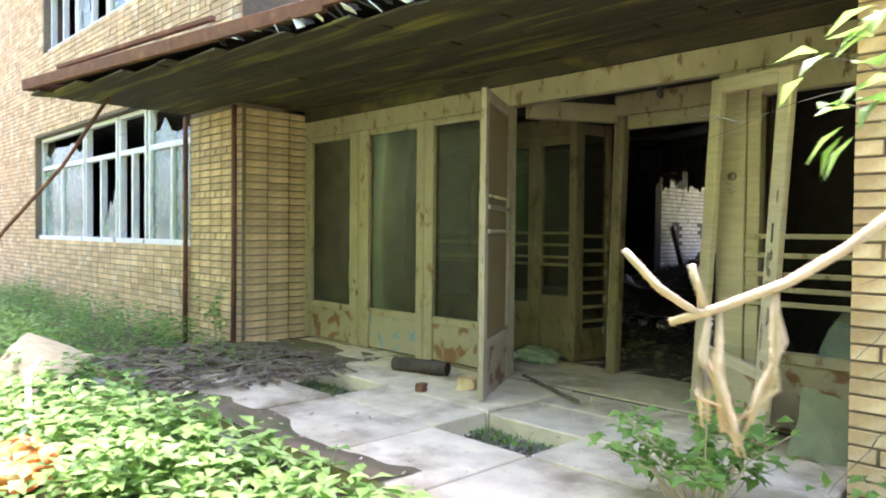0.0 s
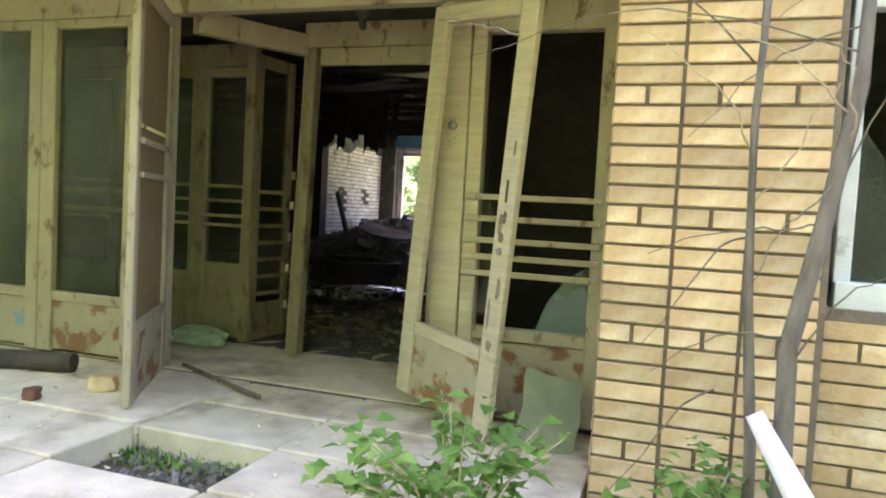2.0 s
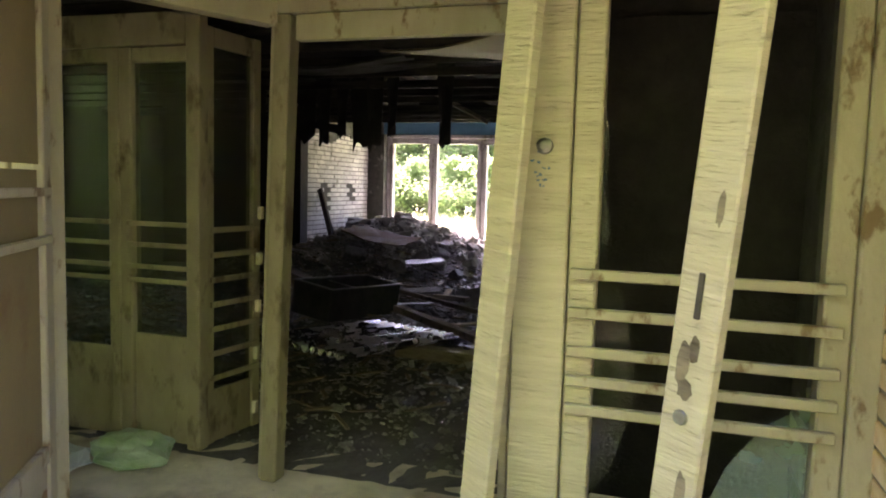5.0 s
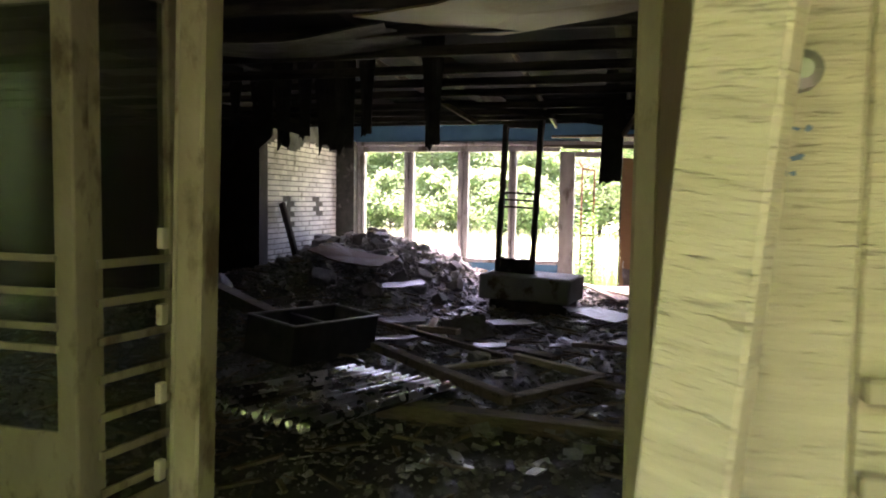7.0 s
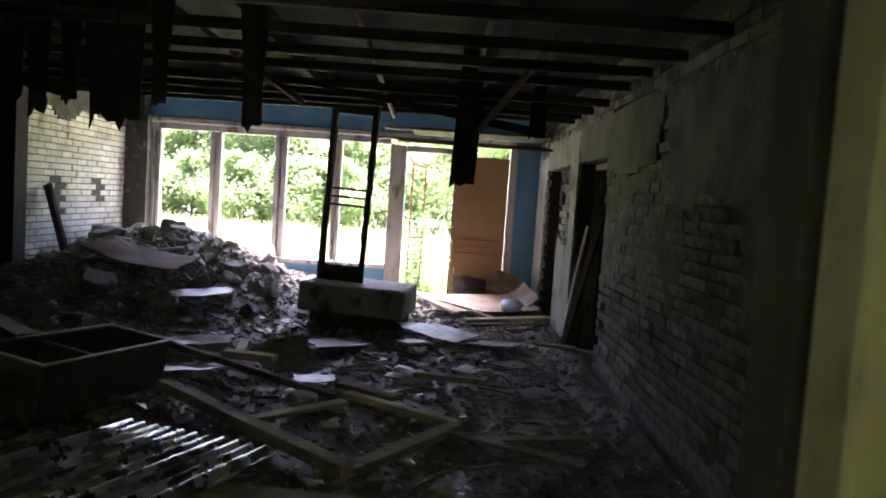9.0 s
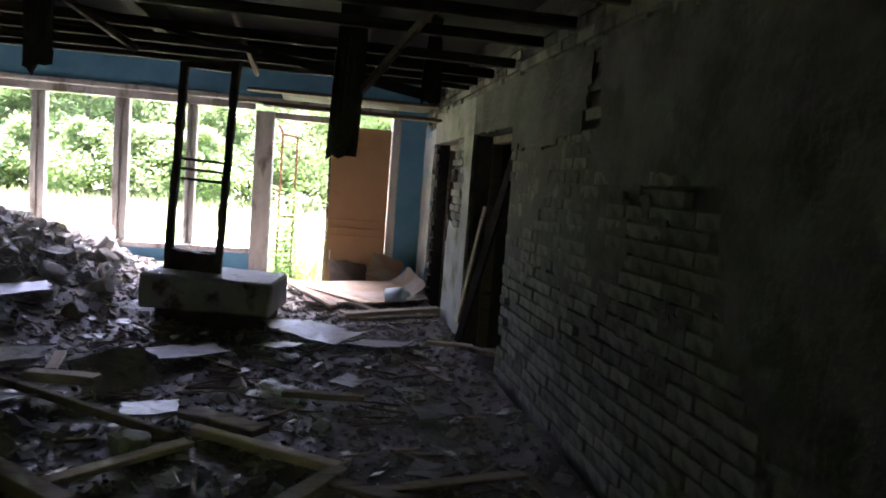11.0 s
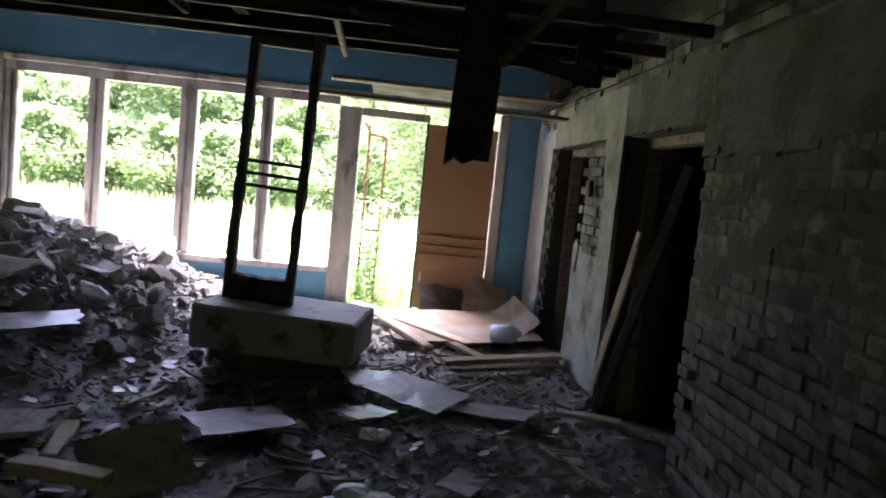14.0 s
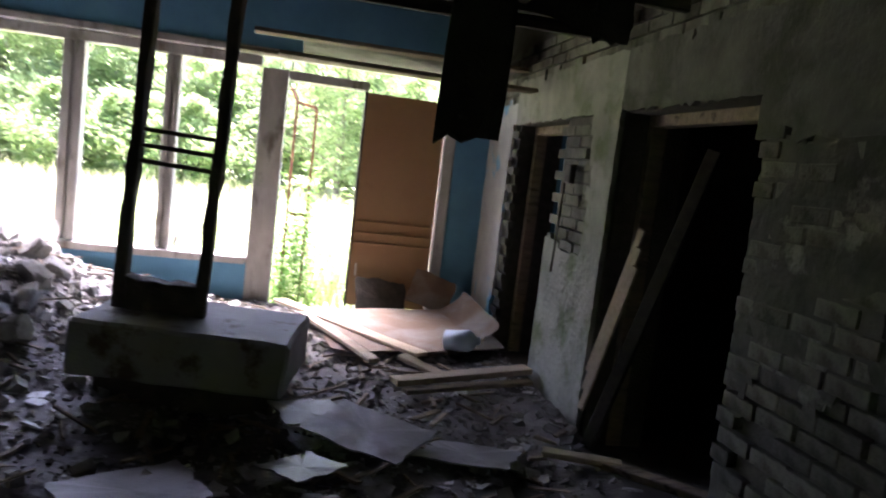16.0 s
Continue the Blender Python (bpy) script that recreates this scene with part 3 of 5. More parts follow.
def leaf_door(name, at, width, height, rz, label, rails=(), fill=None, mat=None, tilt=0.0, stile_w=0.09, panel=0.42, lock=False, knob_side=1):
    """A glazed door leaf hinged at its local x = 0."""
    mat = mat or M_cream
    d = thing(name, at, label, "door")
    d.matrix_basis = pose(*at, 0, 0, rz) @ pose(0, 0, 0, 0, tilt, 0)
    t = 0.022
    part("stile", boxed(0, stile_w, -t, t, 0, height, 0.006), mat, d)
    part("stile", boxed(width - stile_w, width, -t, t, 0, height, 0.006), mat, d)
    part("top_rail", boxed(stile_w, width - stile_w, -t, t, height - 0.09, height, 0.005), mat, d)
    part("bottom_rail", boxed(stile_w, width - stile_w, -t, t, panel - 0.07, panel, 0.005), mat, d)
    part("bottom_panel", boxed(stile_w, width - stile_w, -0.012, 0.012, 0.0, panel - 0.07, 0.003), M_peel, d, "kick panel with flaking paint")
    for z in rails:
        part("rail", boxed(stile_w - 0.02, width - stile_w + 0.02, t, t + 0.022, z - 0.016, z + 0.016, 0.004), mat, d)
    if fill:
        o = part("pane", boxed(stile_w, width - stile_w, -0.003, 0.003, fill[0], fill[1], 0), fill[2], d, fill[3])
        o.visible_shadow = fill[2] is M_board
    if lock:
        x = width - stile_w / 2
        part("lock_plate", boxed(x - 0.008, x + 0.008, -t - 0.003, -t, 1.16, 1.27, 0.002), M_char, d, "dark lock slot")
        b = bmesh.new()
        tube(b, [(x - 0.005, -t - 0.001, 0.92), (x - 0.005, -t - 0.008, 0.92)], [0.02, 0.016], 10)
        part("keyhole", b, M_steel, d, "round steel keyhole")
        for k, (dx, z, w, hh) in enumerate(((-0.018, 1.05, 0.016, 0.11), (0.006, 1.09, 0.013, 0.07), (-0.004, 0.99, 0.02, 0.05), (0.02, 0.74, 0.014, 0.12), (-0.026, 0.6, 0.011, 0.16), (0.022, 1.42, 0.01, 0.09), (0.0, 0.45, 0.02, 0.06))):
            b = bmesh.new()
            bmesh.ops.create_circle(b, cap_ends=True, segments=14, radius=1, matrix=pose(x + dx, -t - 0.002, z, 90))
            for v in b.verts:
                q = 1 + 0.45 * noise.noise(Vector((v.co.x * 3, v.co.z * 3, k * 4.1)))
                v.co.x, v.co.z = x + dx + (v.co.x - x - dx) * w * q, z + (v.co.z - z) * hh * 0.5 * q
            part("bare_patch", b, M_timber, d, "flaked patch of bare brown wood")
    return d


outer_leaf = leaf_door("open_door_leaf", (-1.14, -0.07, 0.0), 0.93, 2.28, -60.5, "cream-painted door leaf standing open, upper board still in", rails=(1.24, 1.42), fill=(1.52, 2.19, M_board, "brown board in the upper half"), panel=0.44, lock=True)
part("lower_board", boxed(0.09, 0.74, -0.008, -0.002, 0.44, 1.50, 0.002), M_board, outer_leaf, "brown board behind the rails")
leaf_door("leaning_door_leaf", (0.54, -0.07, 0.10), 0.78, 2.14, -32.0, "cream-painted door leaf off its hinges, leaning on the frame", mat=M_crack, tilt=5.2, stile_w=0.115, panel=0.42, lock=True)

# vestibule behind
vest = thing("inner_doorway", (0, 0, 0), "cream-painted inner vestibule posts and beams", "door frame")
jl = Matrix.Shear("XY", 4, (0.028, 0.0)) @ pose(-0.075, 0, 0)
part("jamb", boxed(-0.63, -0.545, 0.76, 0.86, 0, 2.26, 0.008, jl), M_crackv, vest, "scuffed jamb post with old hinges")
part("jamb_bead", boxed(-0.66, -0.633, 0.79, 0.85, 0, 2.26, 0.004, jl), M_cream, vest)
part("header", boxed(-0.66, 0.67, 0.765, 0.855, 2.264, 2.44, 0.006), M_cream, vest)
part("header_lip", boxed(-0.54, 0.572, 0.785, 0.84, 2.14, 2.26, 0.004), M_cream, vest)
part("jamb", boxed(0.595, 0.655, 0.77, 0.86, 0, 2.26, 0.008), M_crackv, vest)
b = bmesh.new()
beam(b, (-1.06, 0.06, 2.28), (-0.66, 0.78, 2.28), 0.09, 0.15)
part("side_beam", b, M_cream, vest)
for z in (0.35, 0.62, 0.85, 1.08, 1.30):
    part("hinge", boxed(-0.672, -0.650, 0.735, 0.765, z, z + 0.06, 0.003, jl), M_cream, vest, "paint-clogged hinge knuckle")
b = bmesh.new()
m = along((0.655, 0.83, 0), (0.775, 0.07, 0))
part("side_board", boxed(0.05, 0.72, -0.01, 0.01, 0.03, 2.26, 0.003, m), M_tan, vest, "brown fibreboard side wall")
# Thin dark strips laid on the board to draw shaded gap lines.
for z in (1.04, 0.78):
    part("dark_gap_strip", boxed(0.05, 0.72, -0.016, -0.009, z, z + 0.018, 0.001, m), M_char, vest)
for z in (0.05, 2.1):
    part("side_rail", boxed(0.05, 0.72, -0.045, -0.012, z, z + 0.05, 0.004, m), M_cream, vest)
part("side_stile", boxed(0.0, 0.045, -0.014, 0.03, 0, 2.26, 0.004, m), M_tan, vest)
part("side_stile", boxed(0.72, 0.78, -0.04, 0.03, 0, 2.26, 0.004, m), M_cream, vest)
vestibule_ceiling = whole("ceiling_vestibule", boxed(-4.3, 1.74, 0.06, 1.1, 2.46, 2.50, 0), M_felt, "stained dark vestibule ceiling boards", "ceiling", "structure")
b = bmesh.new()
tube(b, [(-0.1, 0.55, 2.46), (-0.1, 0.55, 2.42), (-0.1, 0.55, 2.40), (-0.1, 0.55, 2.36), (-0.09, 0.55, 2.32)], [0.05, 0.05, 0.025, 0.03, 0.018], 10)
whole("lamp_holder", b, M_plaster, "broken cream ceiling lamp holder over the entrance", "lamp")

inner = thing("inner_screen", (0, 0, 0), "cream-painted inner screen with a glazed leaf and thin rails", "door screen")
IY = 1.02
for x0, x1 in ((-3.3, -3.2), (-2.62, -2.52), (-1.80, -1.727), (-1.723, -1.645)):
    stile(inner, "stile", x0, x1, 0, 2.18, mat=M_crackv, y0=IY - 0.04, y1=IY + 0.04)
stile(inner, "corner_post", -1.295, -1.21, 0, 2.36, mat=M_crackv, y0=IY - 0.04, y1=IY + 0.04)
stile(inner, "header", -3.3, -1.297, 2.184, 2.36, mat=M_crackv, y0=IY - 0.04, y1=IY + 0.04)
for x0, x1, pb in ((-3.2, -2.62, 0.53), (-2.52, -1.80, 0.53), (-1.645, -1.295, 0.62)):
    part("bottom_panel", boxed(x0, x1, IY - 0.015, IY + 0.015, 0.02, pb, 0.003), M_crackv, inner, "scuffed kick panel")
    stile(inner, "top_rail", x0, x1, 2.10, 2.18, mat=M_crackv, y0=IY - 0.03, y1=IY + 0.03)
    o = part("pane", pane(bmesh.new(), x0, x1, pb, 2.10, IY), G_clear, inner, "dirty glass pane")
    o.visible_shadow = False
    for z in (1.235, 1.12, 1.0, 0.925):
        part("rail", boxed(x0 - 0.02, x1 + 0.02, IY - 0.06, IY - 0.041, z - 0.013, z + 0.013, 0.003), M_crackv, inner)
side = along((-1.25, 1.115, 0), (-1.20, 1.46, 0))
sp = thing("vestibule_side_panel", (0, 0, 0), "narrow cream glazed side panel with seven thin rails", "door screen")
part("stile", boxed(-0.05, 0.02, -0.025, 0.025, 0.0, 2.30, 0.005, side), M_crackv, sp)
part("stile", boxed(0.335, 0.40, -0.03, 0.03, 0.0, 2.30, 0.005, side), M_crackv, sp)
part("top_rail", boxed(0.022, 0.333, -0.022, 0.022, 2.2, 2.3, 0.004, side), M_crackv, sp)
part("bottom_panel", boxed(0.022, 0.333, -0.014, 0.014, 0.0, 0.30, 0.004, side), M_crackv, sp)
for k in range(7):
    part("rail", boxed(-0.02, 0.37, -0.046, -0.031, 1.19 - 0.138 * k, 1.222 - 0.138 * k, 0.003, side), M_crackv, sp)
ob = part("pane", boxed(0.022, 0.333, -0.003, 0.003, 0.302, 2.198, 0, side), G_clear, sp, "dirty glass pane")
ob.visible_shadow = False

# ---------------------------------------------------------------- canopy
canopy = thing("entrance_canopy", (0, 0, 0), "sagging timber canopy with mossy soffit boards and rusty steel edge", "canopy")
def front_y(x):
    return -2.62 + (x + 5.5) * 0.175
random.seed(17)
yb = -0.062
while yb > -2.60:
    wd = rnd(0.105, 0.135)
    x, x_end = (-5.55 if yb < FY else -4.32), min(2.5, (yb - wd / 2 + 2.62) / 0.175 - 5.5 + rnd(-0.1, 0.06))
    if yb - wd < FY < yb:
        x = -4.32
    while x < x_end - 0.15:
        x2 = min(x + rnd(1.6, 3.2), x_end)
        if not (yb < -1.4 and x2 == x_end and random.random() < 0.15):
            dz = rnd(0, 0.012)
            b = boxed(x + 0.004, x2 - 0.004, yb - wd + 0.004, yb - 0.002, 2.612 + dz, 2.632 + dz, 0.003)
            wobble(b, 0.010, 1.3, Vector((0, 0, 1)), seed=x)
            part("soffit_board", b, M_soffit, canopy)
        x = x2
    yb -= wd
for p, q, w, h in (((-5.6, -2.66, 2.72), (-1.2, -1.9, 2.76), 0.06, 0.11), ((-1.2, -1.9, 2.80), (2.5, -1.25, 2.83), 0.06, 0.12), ((-5.55, -2.66, 2.71), (-5.55, -0.9, 2.71), 0.05, 0.10),
                   ((-5.0, -2.5, 2.84), (-2.6, -2.02, 2.93), 0.05, 0.04)):
    b = bmesh.new()
    beam(b, p, q, w, h)
    part("edge_channel", b, M_rust, canopy, "rusty red-brown steel channel")
b = boxed(-5.5, 2.5, -1.2, -0.06, 2.64, 2.86, 0.01)
part("deck", b, M_felt, canopy)
b = bmesh.new()
vs = [b.verts.new(p) for p in ((-5.5, -2.6, 2.78), (2.5, -1.2, 2.86), (2.5, -1.15, 2.87), (-5.5, -1.15, 2.80))]
b.faces.new(vs)
b.normal_update()
bmesh.ops.solidify(b, geom=b.faces[:], thickness=0.03)
part("deck_front", b, M_felt, canopy)
for i in range(26):
    x = -2.4 + i * 0.075 + rnd(-0.02, 0.02)
    fy = front_y(x)
    b = bmesh.new()
    beam(b, (x, fy - 0.03, 2.70 + rnd(-0.02, 0.03)), (x + rnd(0.04, 0.12), fy - 0.02 + rnd(-0.03, 0.05), 2.66 + rnd(-0.04, 0.05)), rnd(0.03, 0.07), 0.006, rnd(-40, 40), 0)
    part("felt_scrap", b, M_felt if i % 3 else M_whitepaint, canopy, "torn scrap of roofing felt")

# stay cable and pipes
b = bmesh.new()
tube(b, [(-5.05, -2.0, 2.62), (-5.6, -2.3, 1.9), (-6.3, -2.7, 1.2), (-7.0, -3.0, 0.55), (-7.4, -3.2, -0.28)], [0.02] * 5, 6)
whole("slanted_pole", b, M_rust, "thin dark pole slanting from the canopy into the weeds", "pole", smooth=True)
for x, y in ((-4.40, FY - 0.05), (-5.64, FY - 0.05)):
    b = bmesh.new()
    tube(b, [(x, y, -0.3), (x + 0.01, y, 1.2), (x, y, 2.60)], [0.032] * 3, 8)
    whole("downpipe", b, M_rust, "dark rusty vertical pipe on the brick pier", "pipe", smooth=True)

# ---------------------------------------------------------------- facade windows
def facade_window(parent_label, x0, x1, z0, z1, y, transom, mats=(M_whitepaint, G_win)):
    w = thing("window", ((x0 + x1) / 2, y, z0), parent_label, "window", group="facade windows")
    L, Hh = (x1 - x0) / 2, z1 - z0
    f = 0.06
    part("window_frame", boxed(-L, -L + f, -0.05, 0.05, 0, Hh, 0.004), mats[0], w)
    part("window_frame", boxed(L - f, L, -0.05, 0.05, 0, Hh, 0.004), mats[0], w)
    part("window_frame", boxed(-L + f, L - f, -0.05, 0.05, Hh - f, Hh, 0.004), mats[0], w)
    part("window_sill", boxed(-L, L, -0.10, 0.05, -0.05, f, 0.004), mats[0], w)
    tz = Hh * transom
    part("transom", boxed(-L + f, L - f, -0.045, 0.045, tz - 0.04, tz + 0.04, 0.004), mats[0], w)
    part("mullion", boxed(-0.035, 0.035, -0.045, 0.045, f, tz - 0.04, 0.004), mats[0], w)
    for xa, xb, za, zb in ((-L + f, -0.035, f, tz - 0.04), (0.035, L - f, f, tz - 0.04), (-L + f, L - f, tz + 0.04, Hh - f)):
        kind = random.random()
        if kind < 0.38:
            continue
        if kind < 0.66:
            b, k = bmesh.new(), 7
            rim = [b.verts.new((xa + (xb - xa) * q / k, 0, za + (zb - za) * rnd(0.15, 0.75))) for q in range(k + 1)]
            b.faces.new([b.verts.new((xa, 0, za)), b.verts.new((xb, 0, za))] + rim[::-1])
            b.normal_update()
            bmesh.ops.solidify(b, geom=b.faces[:], thickness=0.004)
            o = part("pane", b, mats[1], w, "jagged remains of a smashed pane")
        else:
            o = part("pane", boxed(xa, xb, -0.004, 0.004, za, zb, 0), mats[1], w)
        o.visible_shadow = False
    return w


random.seed(19)
x = WX1
for wd in (1.55, 1.08, 1.48, 2.5):
    facade_window("white timber window with broken milky panes", x - wd, x - 0.02, WZ0 + 0.02, WZ1 - 0.02, FY + 0.16, 0.70)
    x -= wd + 0.06
x = -7.3
for i in range(3):
    facade_window("upper-floor white window with broken panes", x - 1.5, x - 0.02, 4.47, 5.98, FY + 0.16, 0.7)
    x -= 1.52
facade_window("white window with smashed glass beside the pier", 2.62, 4.4, 0.88, 2.55, FY + 0.2, 0.7, (M_whitepaint, G_clear))
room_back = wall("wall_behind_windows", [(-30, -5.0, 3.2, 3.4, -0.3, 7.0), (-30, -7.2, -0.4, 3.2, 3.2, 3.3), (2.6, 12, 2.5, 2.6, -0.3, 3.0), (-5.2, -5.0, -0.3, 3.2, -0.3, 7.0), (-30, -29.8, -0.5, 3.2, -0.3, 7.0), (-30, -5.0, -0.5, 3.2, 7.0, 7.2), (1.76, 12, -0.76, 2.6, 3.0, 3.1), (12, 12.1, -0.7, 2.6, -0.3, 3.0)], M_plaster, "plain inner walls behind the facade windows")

# ---------------------------------------------------------------- window strip of the far wall
strip = thing("window_1", (0, 0, 0), "weathered glassless window strip with four openings", "window", kind="structure")
wz0, wz1 = 0.50, 2.28
def wf(name, x0, x1, z0, z1, y0=NY + 0.02, y1=NY + 0.14, mat=None):
    b = boxed(x0, x1, y0, y1, z0, z1, 0.01)
    wobble(b, 0.006, 5, seed=x0)
    return part(name, b, mat or M_frame, strip)
for x0, x1 in ((-4.09, -3.96), (-3.23, -3.06), (-2.27, -2.09), (-1.40, -1.27)):
    c = (x0 + x1) / 2
    wf("mullion", x0, c - 0.012, wz0, wz1)
    wf("mullion", c + 0.012, x1, wz0, wz1)
    wf("mullion_core", c - 0.012, c + 0.012, wz0, wz1, NY + 0.05, NY + 0.12)
wf("head", -4.10, -0.56, wz1 + 0.002, wz1 + 0.10)
wf("head_rail", -4.10, 1.30, wz1 + 0.104, 2.455, NY - 0.02, NY + 0.12)
wf("sill", -4.10, -0.56, 0.425, 0.496, NY - 0.06, NY + 0.20)
part("post", boxed(-0.555, -0.31, NY + 0.0, NY + 0.22, 0.0, 2.28, 0.012), M_frame, strip, "broad weathered post between window and doorway")
wf("door_head", -0.308, 0.45, 2.19, 2.28, NY + 0.02, NY + 0.12)
for x0, x1 in ((-1.26, -0.62),):
    wf("casement_stile", x0 + 0.02, x0 + 0.06, wz0 + 0.01, wz0 + 0.12, NY + 0.10, NY + 0.14)
part("jamb", boxed(1.23, 1.34, NY - 0.03, NY + 0.16, 0.0, 2.36, 0.012), M_frame, strip, "peeling white door post")

door2 = thing("back_door_leaf", (0, 0, 0), "orange-brown boarded door leaf with three ribs, shut", "door")
part("board", boxed(0.44, 1.225, NY + 0.03, NY + 0.06, 0.10, 2.18, 0.004), M_leafboard, door2)
for z in (0.72, 0.82, 0.93):
    part("rib", boxed(0.46, 1.21, NY + 0.005, NY + 0.028, z, z + 0.018, 0.003), M_leafboard, door2)
part("edge_stile", boxed(0.415, 0.438, NY + 0.02, NY + 0.07, 0.08, 2.19, 0.003), M_char, door2, "dark edge of the leaf")
part("lock_hole", boxed(0.49, 0.505, NY + 0.026, NY + 0.031, 0.40, 0.52, 0), M_whitepaint, door2)
bluep = wall("wall_north_strip", [(1.345, EX + 0.03, NY - 0.02, NY - 0.004, 0.0, 2.35)], M_blue, "narrow blue-painted strip by the corner")
b = bmesh.new()
for p, q in (((-0.22, NY + 0.5, 0.0), (-0.22, NY + 0.5, 2.05)), ((-0.22, NY + 0.5, 2.05), (-0.28, NY + 0.35, 2.15)), ((-0.02, NY + 0.55, -0.1), (-0.02, NY + 0.55, 2.0)), ((-0.22, NY + 0.5, 2.03), (-0.02, NY + 0.55, 2.0)), ((-0.22, NY + 0.5, 0.9), (-0.02, NY + 0.55, 0.9))):
    beam(b, p, q, 0.03, 0.03, 0, 0.003)
whole("rusty_gate_frame", b, M_rust, "thin rusty steel frame just outside the back doorway", "frame")

# ---------------------------------------------------------------- ceiling timbers
def timber(name, p, q, w, h, mat, label, cat, group="", roll=0.0, rag=0.0):
    o = Vector(p)
    b = bmesh.new()
    beam(b, (0, 0, 0), Vector(q) - o, w, h, roll, 0.005)
    if rag:
        bmesh.ops.subdivide_edges(b, edges=b.edges[:], cuts=3, use_grid_fill=True)
        wobble(b, rag, 6, seed=o.x + o.y)
    return whole(name, b, mat, label, cat, group=group, at=o)


CZ = 2.46
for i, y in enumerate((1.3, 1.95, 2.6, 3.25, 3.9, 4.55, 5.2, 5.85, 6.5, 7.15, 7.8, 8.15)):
    timber("ceiling_batten", (-6.9, y, CZ + rnd(0, 0.04)), (1.65, y + rnd(-0.04, 0.04), CZ + rnd(0, 0.05)), 0.05, 0.07, M_batten, "dark ceiling batten running across the room", "batten", "ceiling battens", rag=0.008)
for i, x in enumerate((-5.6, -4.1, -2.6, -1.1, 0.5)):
    timber("ceiling_joist", (x, 0.9, 2.64), (x + rnd(-0.05, 0.05), 8.3, 2.66), 0.10, 0.20, M_joist, "heavy dark ceiling joist", "joist", "ceiling joists", rag=0.006)
timber("ceiling_beam", (-6.9, 8.28, 2.72), (1.65, 8.28, 2.72), 0.16, 0.46, M_dark, "near-black main ceiling beam", "beam")
whole("ceiling_board_layer", boxed(-6.9, 1.64, 0.9, 8.2, 2.765, 2.79, 0), M_soot, "board layer above the battens, coloured black as a dark void", "ceiling", "structure")
for p, q in (((-0.42, 4.9, 2.74), (-0.355, 8.2, 2.41)), ((-1.75, 4.9, 2.74), (-1.10, 6.8, 2.32)), ((1.0, 4.9, 2.74), (0.50, 6.05, 2.10))):
    timber("hanging_strut", p, q, 0.035, 0.05, M_timber, "loose grey strut hanging from the ceiling", "strut", "hanging struts", rag=0.004)
for z, y, x0, x1 in ((2.40, 9.5, -0.55, 1.6), (2.30, 9.9, -0.75, 1.62), (2.22, 9.2, -0.35, 1.6)):
    timber("broken_ceiling_board", (x0, y, z), (x1, y + 0.1, z + rnd(-0.02, 0.03)), 0.16, 0.03, M_timber, "broken board still fixed near the back door", "board", "boards by the back door", rag=0.006)
whole("ceiling_panel_scrap", boxed(-0.2, 1.6, 9.6, 10.6, 2.42, 2.44, 0.002), M_plaster, "pale scrap of ceiling panel above the back door", "panel")

def hanging(at, width, length, rz, lean, label, mat=None, skew=0.0):
    """A strip of roofing felt that hangs from the ceiling, with a torn lower edge."""
    b = bmesh.new()
    nx, nz = 5, 9
    rows = []
    for j in range(nz + 1):
        row = []
        for i in range(nx + 1):
            u, v = i / nx - 0.5, j / nz
            cut = 1 - (0.10 * abs(math.sin(i * 2.3 + at[0] * 5)) + 0.12 * (u + 0.5)) * (v > 0.9)
            row.append(b.verts.new((u * width * (1 - 0.15 * v) + skew * v, 0.04 * math.sin(v * 4 + u * 3) + lean * v, -v * length * cut)))
        rows.append(row)
    for j in range(nz):
        for i in range(nx):
            b.faces.new((rows[j][i], rows[j][i + 1], rows[j + 1][i + 1], rows[j + 1][i]))
    b.normal_update()
    bmesh.ops.solidify(b, geom=b.faces[:], thickness=0.006)
    o = whole("hanging_felt_strip", b, mat or M_felt, label, "felt strip", group="hanging felt strips", smooth=False)
    o.matrix_basis = pose(*at, 0, 0, rz)
    return o


hanging((0.43, 6.12, 2.77), 0.22, 1.25, 10, -0.05, "torn strip of black felt hanging from the ceiling", skew=-0.06)
hanging((-0.945, 4.45, 2.77), 0.17, 0.99, -5, 0.03, "short strip of black felt hanging from the ceiling")
hanging((1.05, 6.6, 2.77), 0.15, 0.72, 20, 0.02, "ragged scrap of black felt by the doorway wall")
for i, (x, l) in enumerate(((-1.47, 0.90), (-1.70, 1.0), (-1.92, 0.97), (-2.15, 0.88), (-2.42, 0.94), (-2.68, 0.84), (-3.0, 0.90), (-3.4, 0.78))):
    hanging((x, 4.40 + 0.10 * i, 2.77), 0.13 + 0.05 * (i % 3), l, 10 * (i % 2), 0.04 * (i % 3), "narrow strip of black felt in a row under the ceiling")

